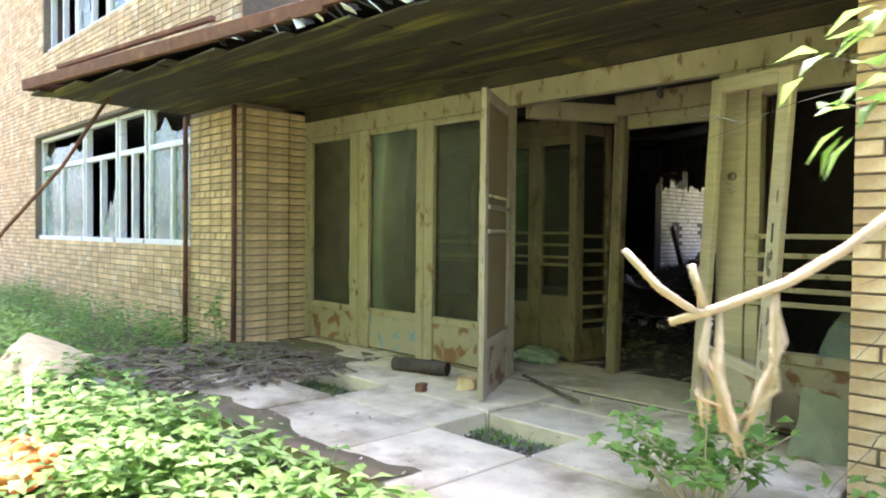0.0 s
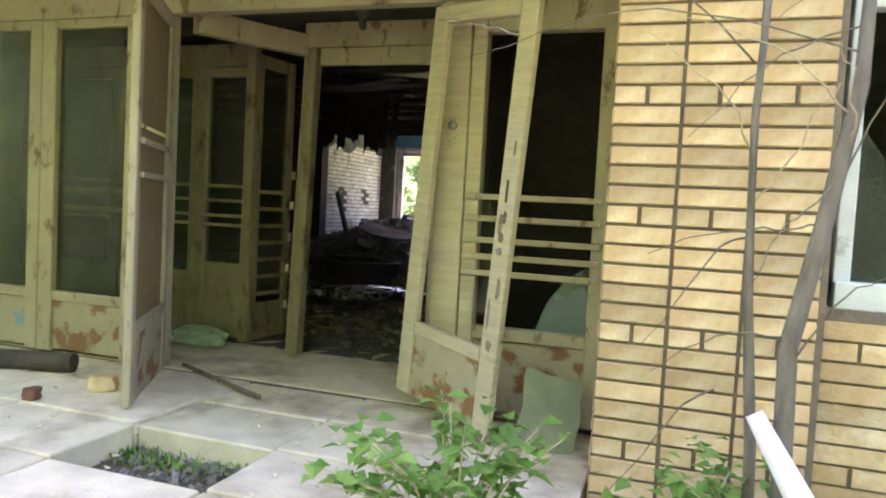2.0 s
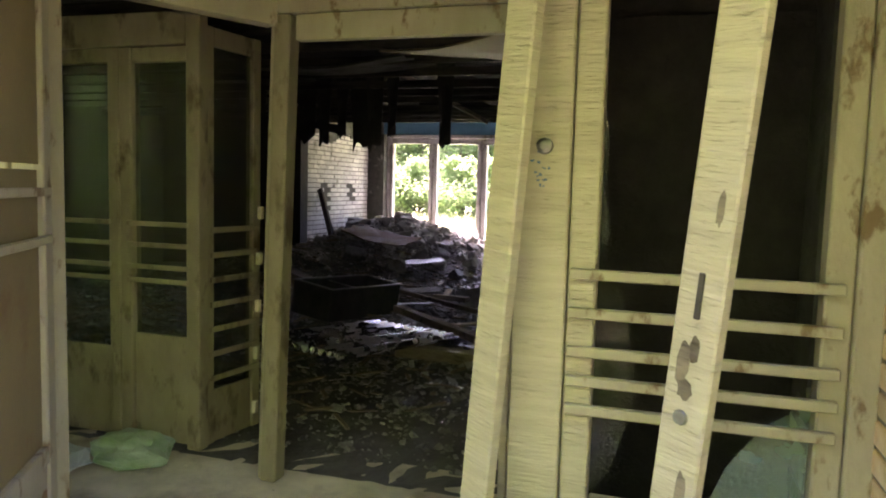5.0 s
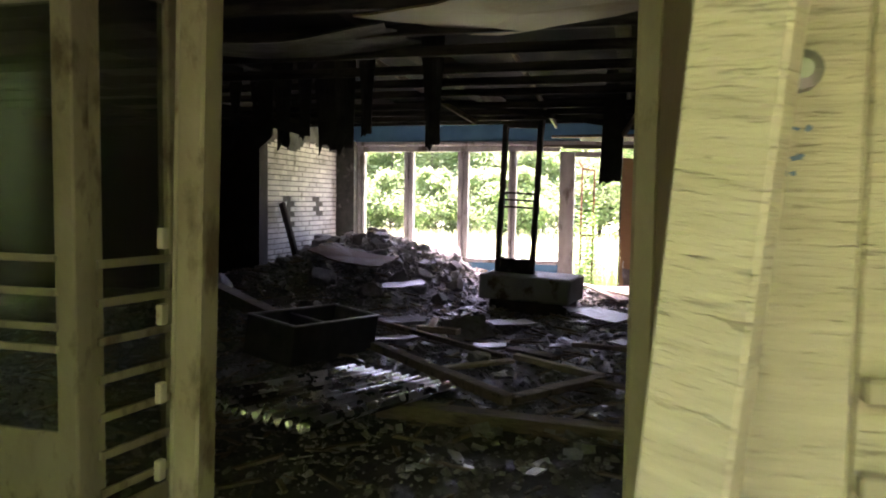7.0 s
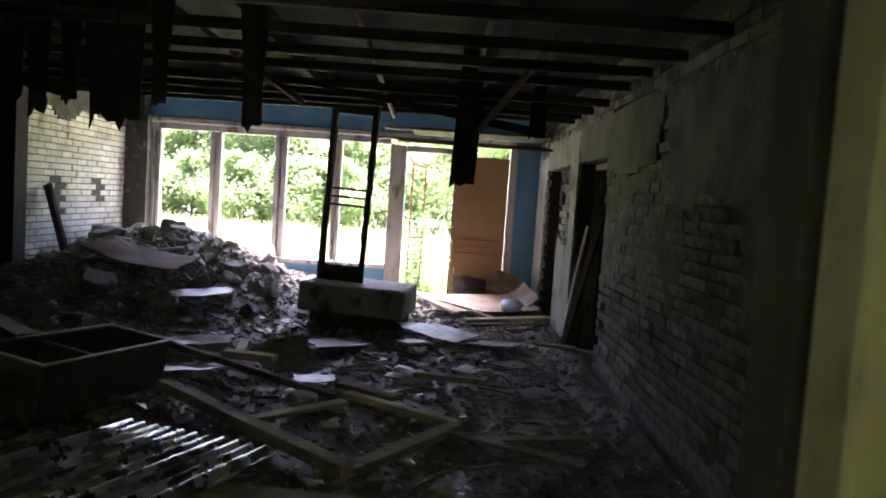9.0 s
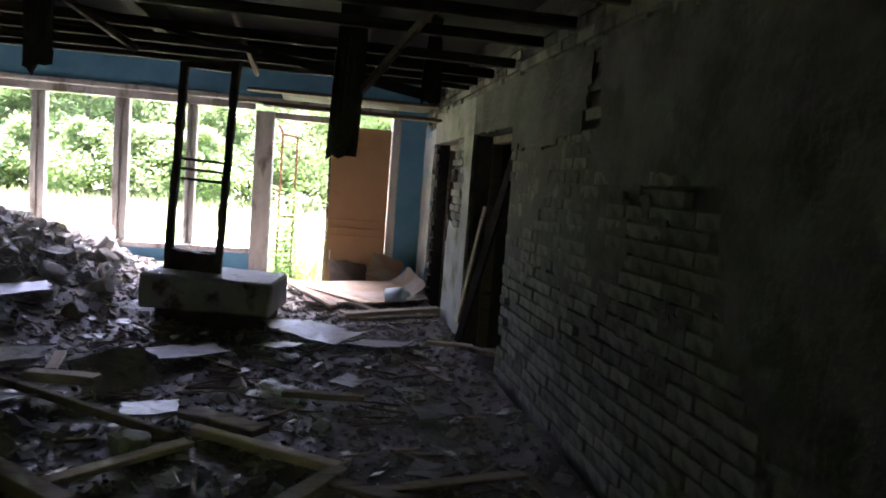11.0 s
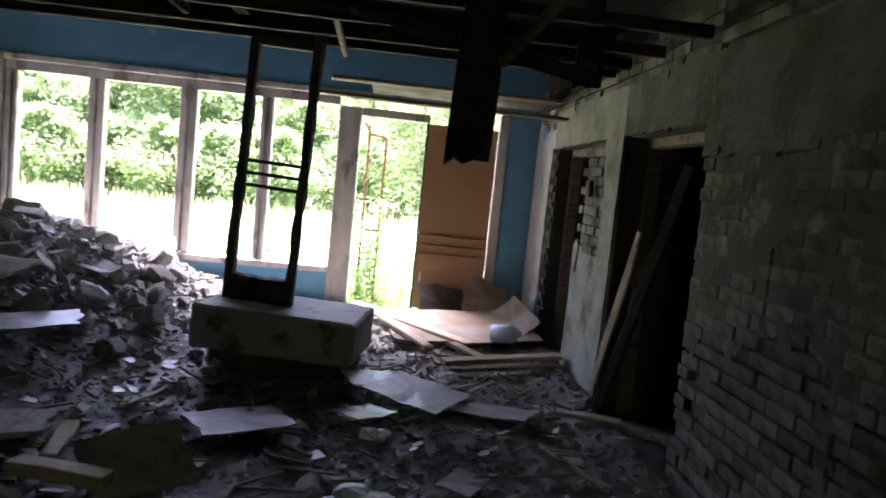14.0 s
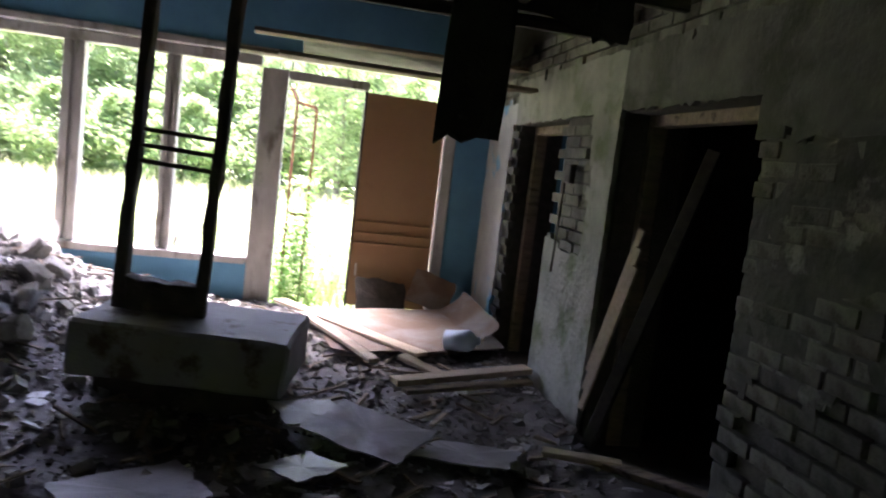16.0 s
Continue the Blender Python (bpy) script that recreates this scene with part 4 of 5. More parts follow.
# ---------------------------------------------------------------- plaster on the east wall
def plaster_patch(name, frame_m, u0, u1, z0, z1, inside, thick, mat, parent, label, cell=0.045):
    nu, nz = int((u1 - u0) / cell), int((z1 - z0) / cell)
    keep = {(i, j) for i in range(nu) for j in range(nz) if inside(u0 + (i + 0.5) * cell, z0 + (j + 0.5) * cell)}
    ids, v, f = {}, [], []

    def vert(i, j, front):
        k = (i, j, front)
        if k not in ids:
            ids[k] = len(v)
            jx, jz = noise.noise(Vector((i * 0.9, j * 0.9, 0))) * cell * 0.5, noise.noise(Vector((i * 0.9, j * 0.9, 7))) * cell * 0.5
            d = -thick - 0.006 * noise.noise(Vector((i * 0.2, j * 0.2, 2))) if front else 0.01
            v.append(tuple(frame_m @ Vector((u0 + i * cell + jx, d, z0 + j * cell + jz))))
        return ids[k]
    for i, j in keep:
        f.append((vert(i, j, 1), vert(i + 1, j, 1), vert(i + 1, j + 1, 1), vert(i, j + 1, 1)))
        for (di, dj), (a, c) in {(-1, 0): ((i, j), (i, j + 1)), (1, 0): ((i + 1, j + 1), (i + 1, j)), (0, -1): ((i + 1, j), (i, j)), (0, 1): ((i, j + 1), (i + 1, j + 1))}.items():
            if (i + di, j + dj) not in keep:
                f.append((vert(*a, 0), vert(*c, 0), vert(*c, 1), vert(*a, 1)))
    ob = new(name, from_lists(name, v, f, mat))
    ob.parent = parent
    return tagged(ob, label)


# frame of the east wall: x runs along +y of the room, y runs into the wall
EF = Matrix(((0, 1, 0, EX), (1, 0, 0, 0), (0, 0, 1, 0), (0, 0, 0, 1)))
def nz2(u, z, s, k):
    return noise.noise(Vector((u * s, z * s, k)))
def east_plaster(u, z):
    n1 = 0.16 * nz2(u, z, 2.2, 1.0) + 0.05 * nz2(u, z, 9, 4.0)
    if z > 2.36 + 0.05 * nz2(u, z, 6, 2):
        return False
    if u < D1[0]:
        if abs(u - 4.95 + 0.12 * (z - 1.8)) < 0.04 + 0.20 * max(2.2 - z, 0) + n1 * 0.4 and z < 2.3:
            return False
        edge = 1.84 if u > 4.9 else 1.84 - 0.26 * min((4.9 - u) / 0.3, 1)
        if z > edge + n1 * 0.6:
            return True
        return u < 3.55 + n1 and z > 0.55 + 0.9 * max(u - 2.9, 0) + n1 * 2
    if u < D1[1] or D2[0] < u < D2[1]:
        return z > 2.0
    if u < D2[0]:
        if z > 1.98:
            return True
        return (u < 8.16 + n1 and z < 2.0) or z < 1.15 + n1
    return z < 2.2 + n1 and not (u < 10.02 + 0.3 * n1 and z < 2.0 + n1)
def east_coat(u, z):
    """What is left of the rough render coat over the bricks."""
    if u > 6.42 or u < 3.1 or z > 1.86 or z < 0.5 or east_plaster(u, z):
        return False
    n1 = 0.30 * nz2(u, z, 2.6, 11.0) + 0.22 * nz2(u, z, 8, 14.0)
    if 3.55 < u < 4.35 and 0.75 < z < 1.58:
        return n1 > 0.12
    return z > 0.95 - 0.05 * (u - 4.5) + n1 and n1 < 0.20
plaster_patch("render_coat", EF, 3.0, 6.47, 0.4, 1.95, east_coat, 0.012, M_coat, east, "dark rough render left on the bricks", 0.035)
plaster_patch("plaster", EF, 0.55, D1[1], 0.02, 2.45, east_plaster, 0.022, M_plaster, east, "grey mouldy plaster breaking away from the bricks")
plaster_patch("plaster", EF, D1[1], D2[1], 0.02, 2.45, east_plaster, 0.024, M_pierplaster, east, "green-stained plaster on the pier between the doorways, paled for window light")
plaster_patch("plaster", EF, D2[1], 10.81, 0.02, 2.45, east_plaster, 0.022, M_whitewall, east, "peeling whitewash with blue paint showing through")
AF = Matrix(((0, -1, 0, -4.44), (1, 0, 0, 8.2), (0, 0, 1, 0), (0, 0, 0, 1)))
plaster_patch("plaster", AF, 0.0, 2.6, 1.9, 2.95, lambda u, z: z > 2.3 + 0.2 * nz2(u, z, 2, 5), 0.02, M_plaster, west2, "grey plaster above the bricks")

for y0, y1 in (D1, D2):
    fr = thing("doorway_frame", (EX + 0.2, (y0 + y1) / 2, 0), "old timber frame in a dark doorway", "door frame", group="doorway frames")
    L = (y1 - y0) / 2
    part("jamb", boxed(-0.04, 0.06, -L, -L + 0.06, 0, 2.0, 0.006), M_timber, fr)
    part("jamb", boxed(-0.04, 0.06, L - 0.06, L, 0, 2.0, 0.006), M_timber, fr)
    part("head", boxed(-0.04, 0.06, -L + 0.06, L - 0.06, 1.93, 1.998, 0.006), M_timber, fr)
timber("leaning_plank", (1.58, 7.46, 0.03), (1.88, 7.10, 1.80), 0.04, 0.07, M_joist, "rough plank leaning in the dark doorway", "plank", "leaning planks")
for dy in (0, 0.10, 0.20):
    timber("leaning_lath", (1.62 + dy * 0.3, 7.66 + dy * 0.5, 0.25 + dy), (1.70 + dy * 0.3, 7.40 + dy * 0.5, 1.15 + dy), 0.02, 0.05, M_paleplank, "pale lath leaning beside the plank", "lath", "leaning laths")
b = bmesh.new()
tube(b, [(1.60, 8.38, 1.55), (1.59, 8.36, 1.35), (1.60, 8.40, 1.15), (1.58, 8.36, 0.95)], [0.008] * 4, 6)
whole("hanging_cable", b, M_char, "black cable end hanging from a hole in the pier", "cable", smooth=True)
whole("socket_hole", boxed(1.606, 1.65, 8.32, 8.42, 1.55, 1.68, 0.01), M_char, "blackened socket hole in the brick pier", "socket")

# ---------------------------------------------------------------- standing frame on its block
def rough_box(x0, x1, y0, y1, z0, z1, amp=0.015, cuts=5, bevel=0.02, m=None, freq=5):
    b = boxed(x0, x1, y0, y1, z0, z1, bevel, m)
    bmesh.ops.subdivide_edges(b, edges=[e for e in b.edges if e.calc_length() > 0.1], cuts=cuts, use_grid_fill=True)
    wobble(b, amp, freq, seed=x0 * 3)
    return b


blk = whole("concrete_block", rough_box(-0.60, 0.56, -0.36, 0.42, 0.19, 0.50, 0.014, 7, 0.02), M_block, "large white-painted concrete block with chipped dark corners", "concrete block")
blk.matrix_basis = pose(-0.60, 8.09, 0.03, 0, 1.5, -9)
# Dark box standing in for the shadow gap beneath the block.
ob = whole("block_shade_base", rough_box(-0.50, 0.50, -0.24, 0.36, -0.02, 0.19, 0.03, 4, 0.02), M_char, "near-black base that draws the shaded gap under the concrete block", "plinth")
ob.matrix_basis = pose(-0.60, 8.11, 0.035, 0, 0, -9)
ff = thing("standing_window_frame", (-0.845, 8.14, 0.53), "blackened narrow window frame standing on the concrete block", "window frame", rz=-9)
ff.matrix_basis = ff.matrix_basis @ pose(0, 0, 0, 0, 2.4, 0)
for x in (-0.26, 0.205):
    b = boxed(x, x + 0.065, -0.04, 0.04, 0, 2.05, 0.008)
    bmesh.ops.subdivide_edges(b, edges=[e for e in b.edges if e.calc_length() > 0.5], cuts=14)
    wobble(b, 0.016, 17)
    part("stile", b, M_char, ff)
for z in (0.84, 0.93, 1.02):
    part("rail", boxed(-0.195, 0.205, -0.015, 0.02, z, z + 0.026, 0.003), M_char, ff)
part("bottom_rail", rough_box(-0.195, 0.205, -0.045, 0.055, 0.0, 0.19, 0.035, 6, 0.006, None, 9), M_char, ff)
part("top_rail", boxed(-0.195, 0.205, -0.03, 0.03, 1.86, 1.93, 0.006), M_char, ff)

# ---------------------------------------------------------------- rubble
def floor_h(x, y):
    """Height of the debris over the floor."""
    h = 0.05 + 0.05 * noise.noise(Vector((x * 1.1, y * 1.1, 5))) + 0.02 * noise.noise(Vector((x * 4, y * 4, 1)))
    d = math.hypot((x + 3.4) / 1.7, (y - 9.7) / 1.7)
    h += 0.78 * math.exp(-d * d)
    d = math.hypot((x + 4.0) / 1.5, (y - 7.6) / 1.2)
    h += 0.30 * math.exp(-d * d)
    d = math.hypot((x - 1.6) / 0.25, 0)
    h += 0.08 * math.exp(-d * d)
    d = math.hypot((x + 1.24) / 0.85, (y - 3.22) / 1.0)
    h *= 1 - 0.8 * math.exp(-d ** 4)
    edge = min(1.0, max(0.0, (y - 1.3) / 1.6))
    return max(h, 0.0) * edge - 0.006


dv, df = [], []
NXX, NYY = 110, 124
for j in range(NYY + 1):
    for i in range(NXX + 1):
        x, y = -7.0 + 8.62 * i / NXX, 0.95 + 9.9 * j / NYY
        dv.append((x, y, floor_h(x, y) + 0.012 * noise.noise(Vector((x * 14, y * 14, 2)))))
for j in range(NYY):
    for i in range(NXX):
        a = j * (NXX + 1) + i
        df.append((a, a + 1, a + NXX + 2, a + NXX + 1))
tagged(new("debris_bed", from_lists("debris_bed", dv, df, M_earth, True)), "bed of dark wet dust and crushed plaster over the floor", "debris", kind="stuff")

def scatter(name, n, mat, label, region, size, flat, seed, pile=0.0):
    random.seed(seed)
    h = Heap()
    for _ in range(n):
        x, y = rnd(region[0], region[1]), rnd(region[2], region[3])
        if pile and random.random() < pile:
            x, y = random.gauss(-3.3, 0.9), random.gauss(9.3, 0.9)
            if x < -4.35 or y > 10.7 or y < 7:
                continue
        s = size[0] * (size[1] / size[0]) ** (random.random() ** 2.2)
        m = pose(x, y, floor_h(x, y) + s * 0.1, rnd(-22, 22), rnd(-22, 22), rnd(0, 360)) if flat else pose(x, y, floor_h(x, y) + s * 0.14, rnd(-38, 38), rnd(-38, 38), rnd(0, 360))
        h.box(m, s, s * rnd(0.5, 1.0), s * (rnd(0.05, 0.13) if flat else rnd(0.3, 0.62)), 0.24)
    return tagged(new(name, h.mesh(name, mat)), label, "rubble", kind="stuff")


scatter("gravel_rubble", 26000, M_rubble, "dark gravel-sized rubble covering the floor", (-6.5, 1.6, 1.2, 10.8), (0.012, 0.055), False, 3, 0.15)
scatter("plaster_rubble", 3600, M_chunk, "pale lumps of broken plaster and brick", (-5.5, 1.6, 1.8, 10.8), (0.02, 0.11), False, 4, 0.45)
scatter("tile_shards", 4200, M_shard, "flat wet shards of tile and lino", (-5.5, 1.6, 2.5, 10.8), (0.018, 0.11), True, 5, 0.2)
scatter("pile_chunks", 1500, M_chunk, "heap of pale plaster lumps under the windows", (-4.3, -2.4, 8.6, 10.7), (0.04, 0.17), False, 6, 0.6)
random.seed(12)
h = Heap()
for _ in range(420):
    x, s = rnd(-4.05, -0.6), rnd(0.012, 0.06)
    h.box(pose(x, rnd(10.86, 10.97), 0.425 + s * 0.15, rnd(-30, 30), rnd(-30, 30), rnd(0, 360)), s, s * 0.7, s * rnd(0.2, 0.5), 0.25)
tagged(new("sill_rubble", h.mesh("sill_rubble", M_chunk)), "crumbled plaster lying along the window sill", "rubble", kind="stuff")
random.seed(11)
h = Heap()
for _ in range(900):
    x, y = rnd(-5, 1.55), rnd(1.6, 10.6)
    a, l = rnd(0, 360), rnd(0.08, 0.35)
    h.box(pose(x, y, floor_h(x, y) + 0.03, rnd(-8, 8), rnd(-12, 12), a), l, rnd(0.01, 0.035), rnd(0.006, 0.018), 0.2)
tagged(new("splinters", h.mesh("splinters", M_timber)), "splintered laths and sticks among the rubble", "splinters", kind="stuff")

def chunk(at, size, label, mat, rot=(0, 0, 0), name="rubble_chunk", group="large rubble chunks"):
    b = bmesh.new()
    bmesh.ops.create_icosphere(b, subdivisions=3, radius=0.5)
    for v in b.verts:
        v.co += v.co * 0.5 * noise.noise(v.co * 2.2 + Vector((at[0], at[1], 0))) 
        v.co = Vector([max(-0.36, min(0.36, c)) for c in v.co])
        v.co = Vector((v.co.x * size[0], v.co.y * size[1], v.co.z * size[2])) * 1.35
    o = whole(name, b, mat, label, "rubble", group=group)
    o.matrix_basis = pose(*at, *rot)
    return o


def slabpiece(name, at, sx, sy, sz, rot, mat, label, cat, group="", bend=0.0):
    """A flat broken sheet with an uneven outline."""
    b = bmesh.new()
    k = 9
    pts = []
    for i in range(k * 4):
        e, t = divmod(i, k)
        t /= k
        x, y = ((t, 0), (1, t), (1 - t, 1), (0, 1 - t))[e]
        pts.append(Vector((x - 0.5, y - 0.5, 0)))
    vs = []
    for p in pts:
        q = 1 + 0.12 * noise.noise(p * 4 + Vector((at[0], at[1], 0))) + 0.05 * noise.noise(p * 14)
        vs.append(b.verts.new((p.x * sx * q, p.y * sy * q, bend * (p.x * p.x * 4) + 0.01 * noise.noise(p * 3))))
    c = b.verts.new((0, 0, 0))
    for i in range(len(vs)):
        b.faces.new((vs[i], vs[(i + 1) % len(vs)], c))
    b.normal_update()
    bmesh.ops.solidify(b, geom=b.faces[:], thickness=sz)
    o = whole(name, b, mat, label, cat, group=group)
    o.matrix_basis = pose(*at, *rot)
    return o


def on(x, y, dz=0.0):
    return (x, y, floor_h(x, y) + dz)


for x, y, sx, sy, rz, dz in ((0.05, 7.60, 0.42, 0.35, 20, 0.12), (0.36, 7.42, 0.66, 0.52, -35, 0.09), (0.86, 7.30, 0.60, 0.35, -30, 0.05), (0.02, 7.02, 0.36, 0.34, 40, 0.06), (-0.66, 6.75, 0.62, 0.48, 30, 0.06),
                            (-0.62, 5.35, 0.36, 0.34, 10, 0.08), (-1.55, 5.6, 0.62, 0.32, 12, 0.06), (-1.9, 6.4, 0.5, 0.4, 50, 0.06), (0.55, 6.2, 0.34, 0.22, 60, 0.05), (1.05, 5.5, 0.30, 0.22, 10, 0.06), (0.85, 4.6, 0.26, 0.2, 70, 0.05), (-2.3, 7.6, 0.9, 0.5, 20, 0.12)):
    slabpiece("lino_sheet", on(x, y, dz), sx * 0.85, sy * 0.85, 0.008, (rnd(-6, 6), rnd(-6, 6), rz), M_sheet, "torn grey sheet lying wet on the rubble", "lino sheet", "torn lino sheets", 0.01)
slabpiece("curled_lino", (0.85, 9.75, 0.16), 1.35, 1.25, 0.01, (2, -3, 4), M_lino, "large buckled orange-brown lino by the back door", "lino sheet", bend=0.03)
slabpiece("curled_lino", (1.38, 9.85, 0.22), 0.45, 1.0, 0.01, (4, -30, 4), M_lino, "lino curling up against the corner", "lino sheet", bend=0.06)
slabpiece("torn_board", (0.75, 10.62, 0.22), 0.5, 0.42, 0.012, (62, 4, 8), M_char, "torn dark board leaning on the back door", "board")
slabpiece("torn_board", (1.22, 10.55, 0.36), 0.42, 0.34, 0.012, (66, 14, -12), M_lino, "torn brown board leaning by the post", "board")
slabpiece("plaster_slab", (-2.35, 10.35, 0.66), 0.55, 0.5, 0.03, (28, 18, 20), M_chunk, "pale slab of plaster tilted on the heap", "plaster slab")
for x, y, s, k in ((-2.1, 8.0, 0.42, M_chunk), (-2.5, 7.3, 0.5, M_rubble), (-3.2, 7.4, 0.55, M_rubble), (-1.75, 7.75, 0.35, M_rubble), (-3.6, 8.4, 0.5, M_chunk), (-2.9, 8.6, 0.45, M_chunk), (0.28, 7.75, 0.26, M_rubble),
                   (-4.0, 9.2, 0.5, M_chunk), (-3.0, 6.6, 0.4, M_rubble), (-4.4, 6.9, 0.5, M_rubble), (-1.2, 4.9, 0.22, M_rubble), (-0.6, 4.85, 0.3, M_chunk), (-0.2, 6.1, 0.2, M_chunk), (-2.0, 5.9, 0.26, M_rubble), (-0.55, 9.3, 0.28, M_chunk)):
    s *= 0.62
    chunk(on(x, y, s * 0.18), (s, s * 0.8, s * 0.6), "broken lump of masonry lying in the rubble", k, (rnd(0, 40), rnd(0, 40), rnd(0, 360)))
random.seed(27)
for k in range(40):
    x, y, sz = rnd(-4.1, -1.7), rnd(8.0, 10.4), rnd(0.10, 0.26)
    chunk(on(x, y, sz * 0.22), (sz, sz * rnd(0.5, 0.9), sz * rnd(0.35, 0.7)), "angular lump of broken masonry on the heap", (M_chunk, M_rubble, M_chunk)[k % 3], (rnd(0, 40), rnd(0, 40), rnd(0, 360)), "masonry_lump", "lumps on the heap")
timber("fallen_slab_beam", (-4.2, 9.55, 0.78), (-2.2, 8.95, 0.44), 0.32, 0.20, M_rubble, "broken concrete beam lying across the heap", "beam", rag=0.03)
timber("leaning_rail", (-4.36, 8.55, 1.38), (-3.95, 8.35, 0.35), 0.05, 0.10, M_char, "dark rail leaning on the white brick wall", "rail")
for p, q, w, t, mt, lb in (
        ((-1.56, 4.90, 0.16), (-0.16, 3.70, 0.11), 0.10, 0.07, M_timber, "long rough beam lying on the floor"),
        ((-0.16, 3.72, 0.11), (0.42, 4.58, 0.10), 0.10, 0.05, M_timber, "short side of a fallen frame"),
        ((0.42, 4.60, 0.10), (-0.34, 5.10, 0.11), 0.07, 0.05, M_paleplank, "pale plank of a fallen frame"),
        ((-0.86, 4.42, 0.11), (-0.33, 4.88, 0.12), 0.09, 0.03, M_paleplank, "pale plank of a fallen frame"),
        ((-0.96, 3.36, 0.09), (0.90, 3.20, 0.09), 0.14, 0.10, M_timber, "heavy squared beam half buried"),
        ((-5.07, 7.34, 0.38), (-2.85, 5.55, 0.22), 0.16, 0.14, M_timber, "long log lying by the wall"),
        ((-0.20, 10.45, 0.18), (0.90, 9.0, 0.15), 0.13, 0.03, M_paleplank, "pale plank pointing to the back door"),
        ((0.02, 9.9, 0.20), (0.52, 8.75, 0.15), 0.09, 0.03, M_paleplank, "pale plank in the rubble"),
        ((0.60, 8.30, 0.15), (1.62, 8.64, 0.19), 0.12, 0.04, M_paleplank, "pale plank by the doorway"),
        ((0.66, 8.20, 0.12), (1.6, 8.50, 0.14), 0.08, 0.03, M_timber, "grey plank by the doorway"),
        ((1.28, 7.30, 0.13), (1.66, 7.14, 0.14), 0.08, 0.03, M_paleplank, "short board at the dark doorway"),
        ((1.55, 7.22, 0.12), (2.05, 6.6, 0.16), 0.09, 0.04, M_timber, "board lying in the dark doorway"),
        ((-1.46, 5.93, 0.15), (-1.02, 5.80, 0.16), 0.10, 0.06, M_paleplank, "short pale wooden batten on the rubble"),
        ((-0.42, 5.35, 0.12), (0.02, 5.02, 0.13), 0.14, 0.04, M_timber, "broken board end in the rubble"),
        ((0.1, 5.75, 0.12), (0.62, 5.68, 0.12), 0.07, 0.04, M_timber, "short grey board on the rubble"),
        ((0.30, 4.5, 0.10), (1.10, 3.9, 0.14), 0.10, 0.02, M_timber, "split board on the floor"),
        ((0.55, 4.35, 0.10), (1.35, 4.55, 0.10), 0.08, 0.02, M_timber, "split board on the floor"),
        ((-2.1, 6.2, 0.16), (-0.4, 4.9, 0.14), 0.05, 0.05, M_timber, "thin rail across the rubble"),
        ((-1.36, 6.02, 0.15), (-1.42, 6.40, 0.17), 0.08, 0.03, M_paleplank, "short pale board on the rubble"),
        ((0.7, 8.75, 0.2), (0.95, 8.45, 0.16), 0.10, 0.03, M_paleplank, "short pale board on the rubble"),
        ((-1.9, 3.0, 0.06), (-2.9, 3.9, 0.10), 0.10, 0.05, M_timber, "dark board by the wall")):
    o = timber("fallen_plank", p, q, w, t, mt, lb, "plank", "fallen planks", rag=0.006)

# corrugated sheet
b = bmesh.new()
NX, NYc = 96, 6
sw, sl = 0.95, 1.5
g = [[b.verts.new(((i / NX - 0.5) * sw, (j / NYc - 0.5) * sl, 0.027 * math.sin(i / NX * 2 * math.pi * 11))) for i in range(NX + 1)] for j in range(NYc + 1)]
for j in range(NYc):
    for i in range(NX):
        b.faces.new((g[j][i], g[j][i + 1], g[j + 1][i + 1], g[j + 1][i]))
b.normal_update()
bmesh.ops.solidify(b, geom=b.faces[:], thickness=0.004)
o = whole("corrugated_sheet", b, M_zinc, "grey corrugated metal sheet lying on the floor", "metal sheet", smooth=True)
o.matrix_basis = pose(-1.24, 3.22, 0.20) @ pose(0, 0, 0, -3, 1) @ pose(0, 0, 0, 0, 0, -19)

# open steel box
bx = thing("steel_trough", (-2.12, 4.80, 0.06), "black open steel trough tipped on the rubble, divided in two", "trough", rz=76)
for nme, q in (("side", (-0.68, 0.68, -0.33, -0.31, 0, 0.33)), ("side", (-0.68, 0.68, 0.31, 0.33, 0, 0.33)), ("end", (-0.68, -0.66, -0.31, 0.31, 0, 0.33)), ("end", (0.66, 0.68, -0.31, 0.31, 0, 0.33)), ("bottom", (-0.66, 0.66, -0.31, 0.31, 0, 0.03)), ("divider", (-0.1, -0.08, -0.31, 0.31, 0.03, 0.30))):
    part(nme, boxed(*q, 0.006), M_box, bx)
for q in ((-0.69, 0.69, -0.345, -0.305, 0.331, 0.343), (-0.69, 0.69, 0.305, 0.345, 0.331, 0.343), (-0.69, -0.65, -0.304, 0.304, 0.331, 0.343), (0.65, 0.69, -0.304, 0.304, 0.331, 0.343), (-0.105, -0.075, -0.304, 0.304, 0.302, 0.31)):
    part("rim", boxed(*q, 0.003), M_rim, bx, "lighter grey rim of the trough")
bx.matrix_basis = bx.matrix_basis @ pose(0, 0, 0.03, 7, 3, 0) @ Matrix.Diagonal((0.88, 0.78, 1, 1))
for k in range(5):
    chunk((-2.12 + rnd(-0.1, 0.1), 4.80 + rnd(-0.35, 0.35), 0.16), (0.2, 0.16, 0.12), "pale plaster lump inside the steel trough", M_chunk, (rnd(0, 90), 0, rnd(0, 360)))

# sheets that sag from the ceiling
slabpiece("sagging_ceiling_sheet", (-0.02, 2.70, 2.425), 1.55, 0.95, 0.012, (3, 2, -36), M_board, "brown fibreboard sheet sagging from the ceiling", "ceiling sheet", bend=0.05)
slabpiece("sagging_ceiling_sheet", (-1.55, 3.35, 2.43), 1.35, 0.95, 0.012, (6, -3, 4), M_plaster, "grey stained sheet sagging from the ceiling", "ceiling sheet", bend=0.05)

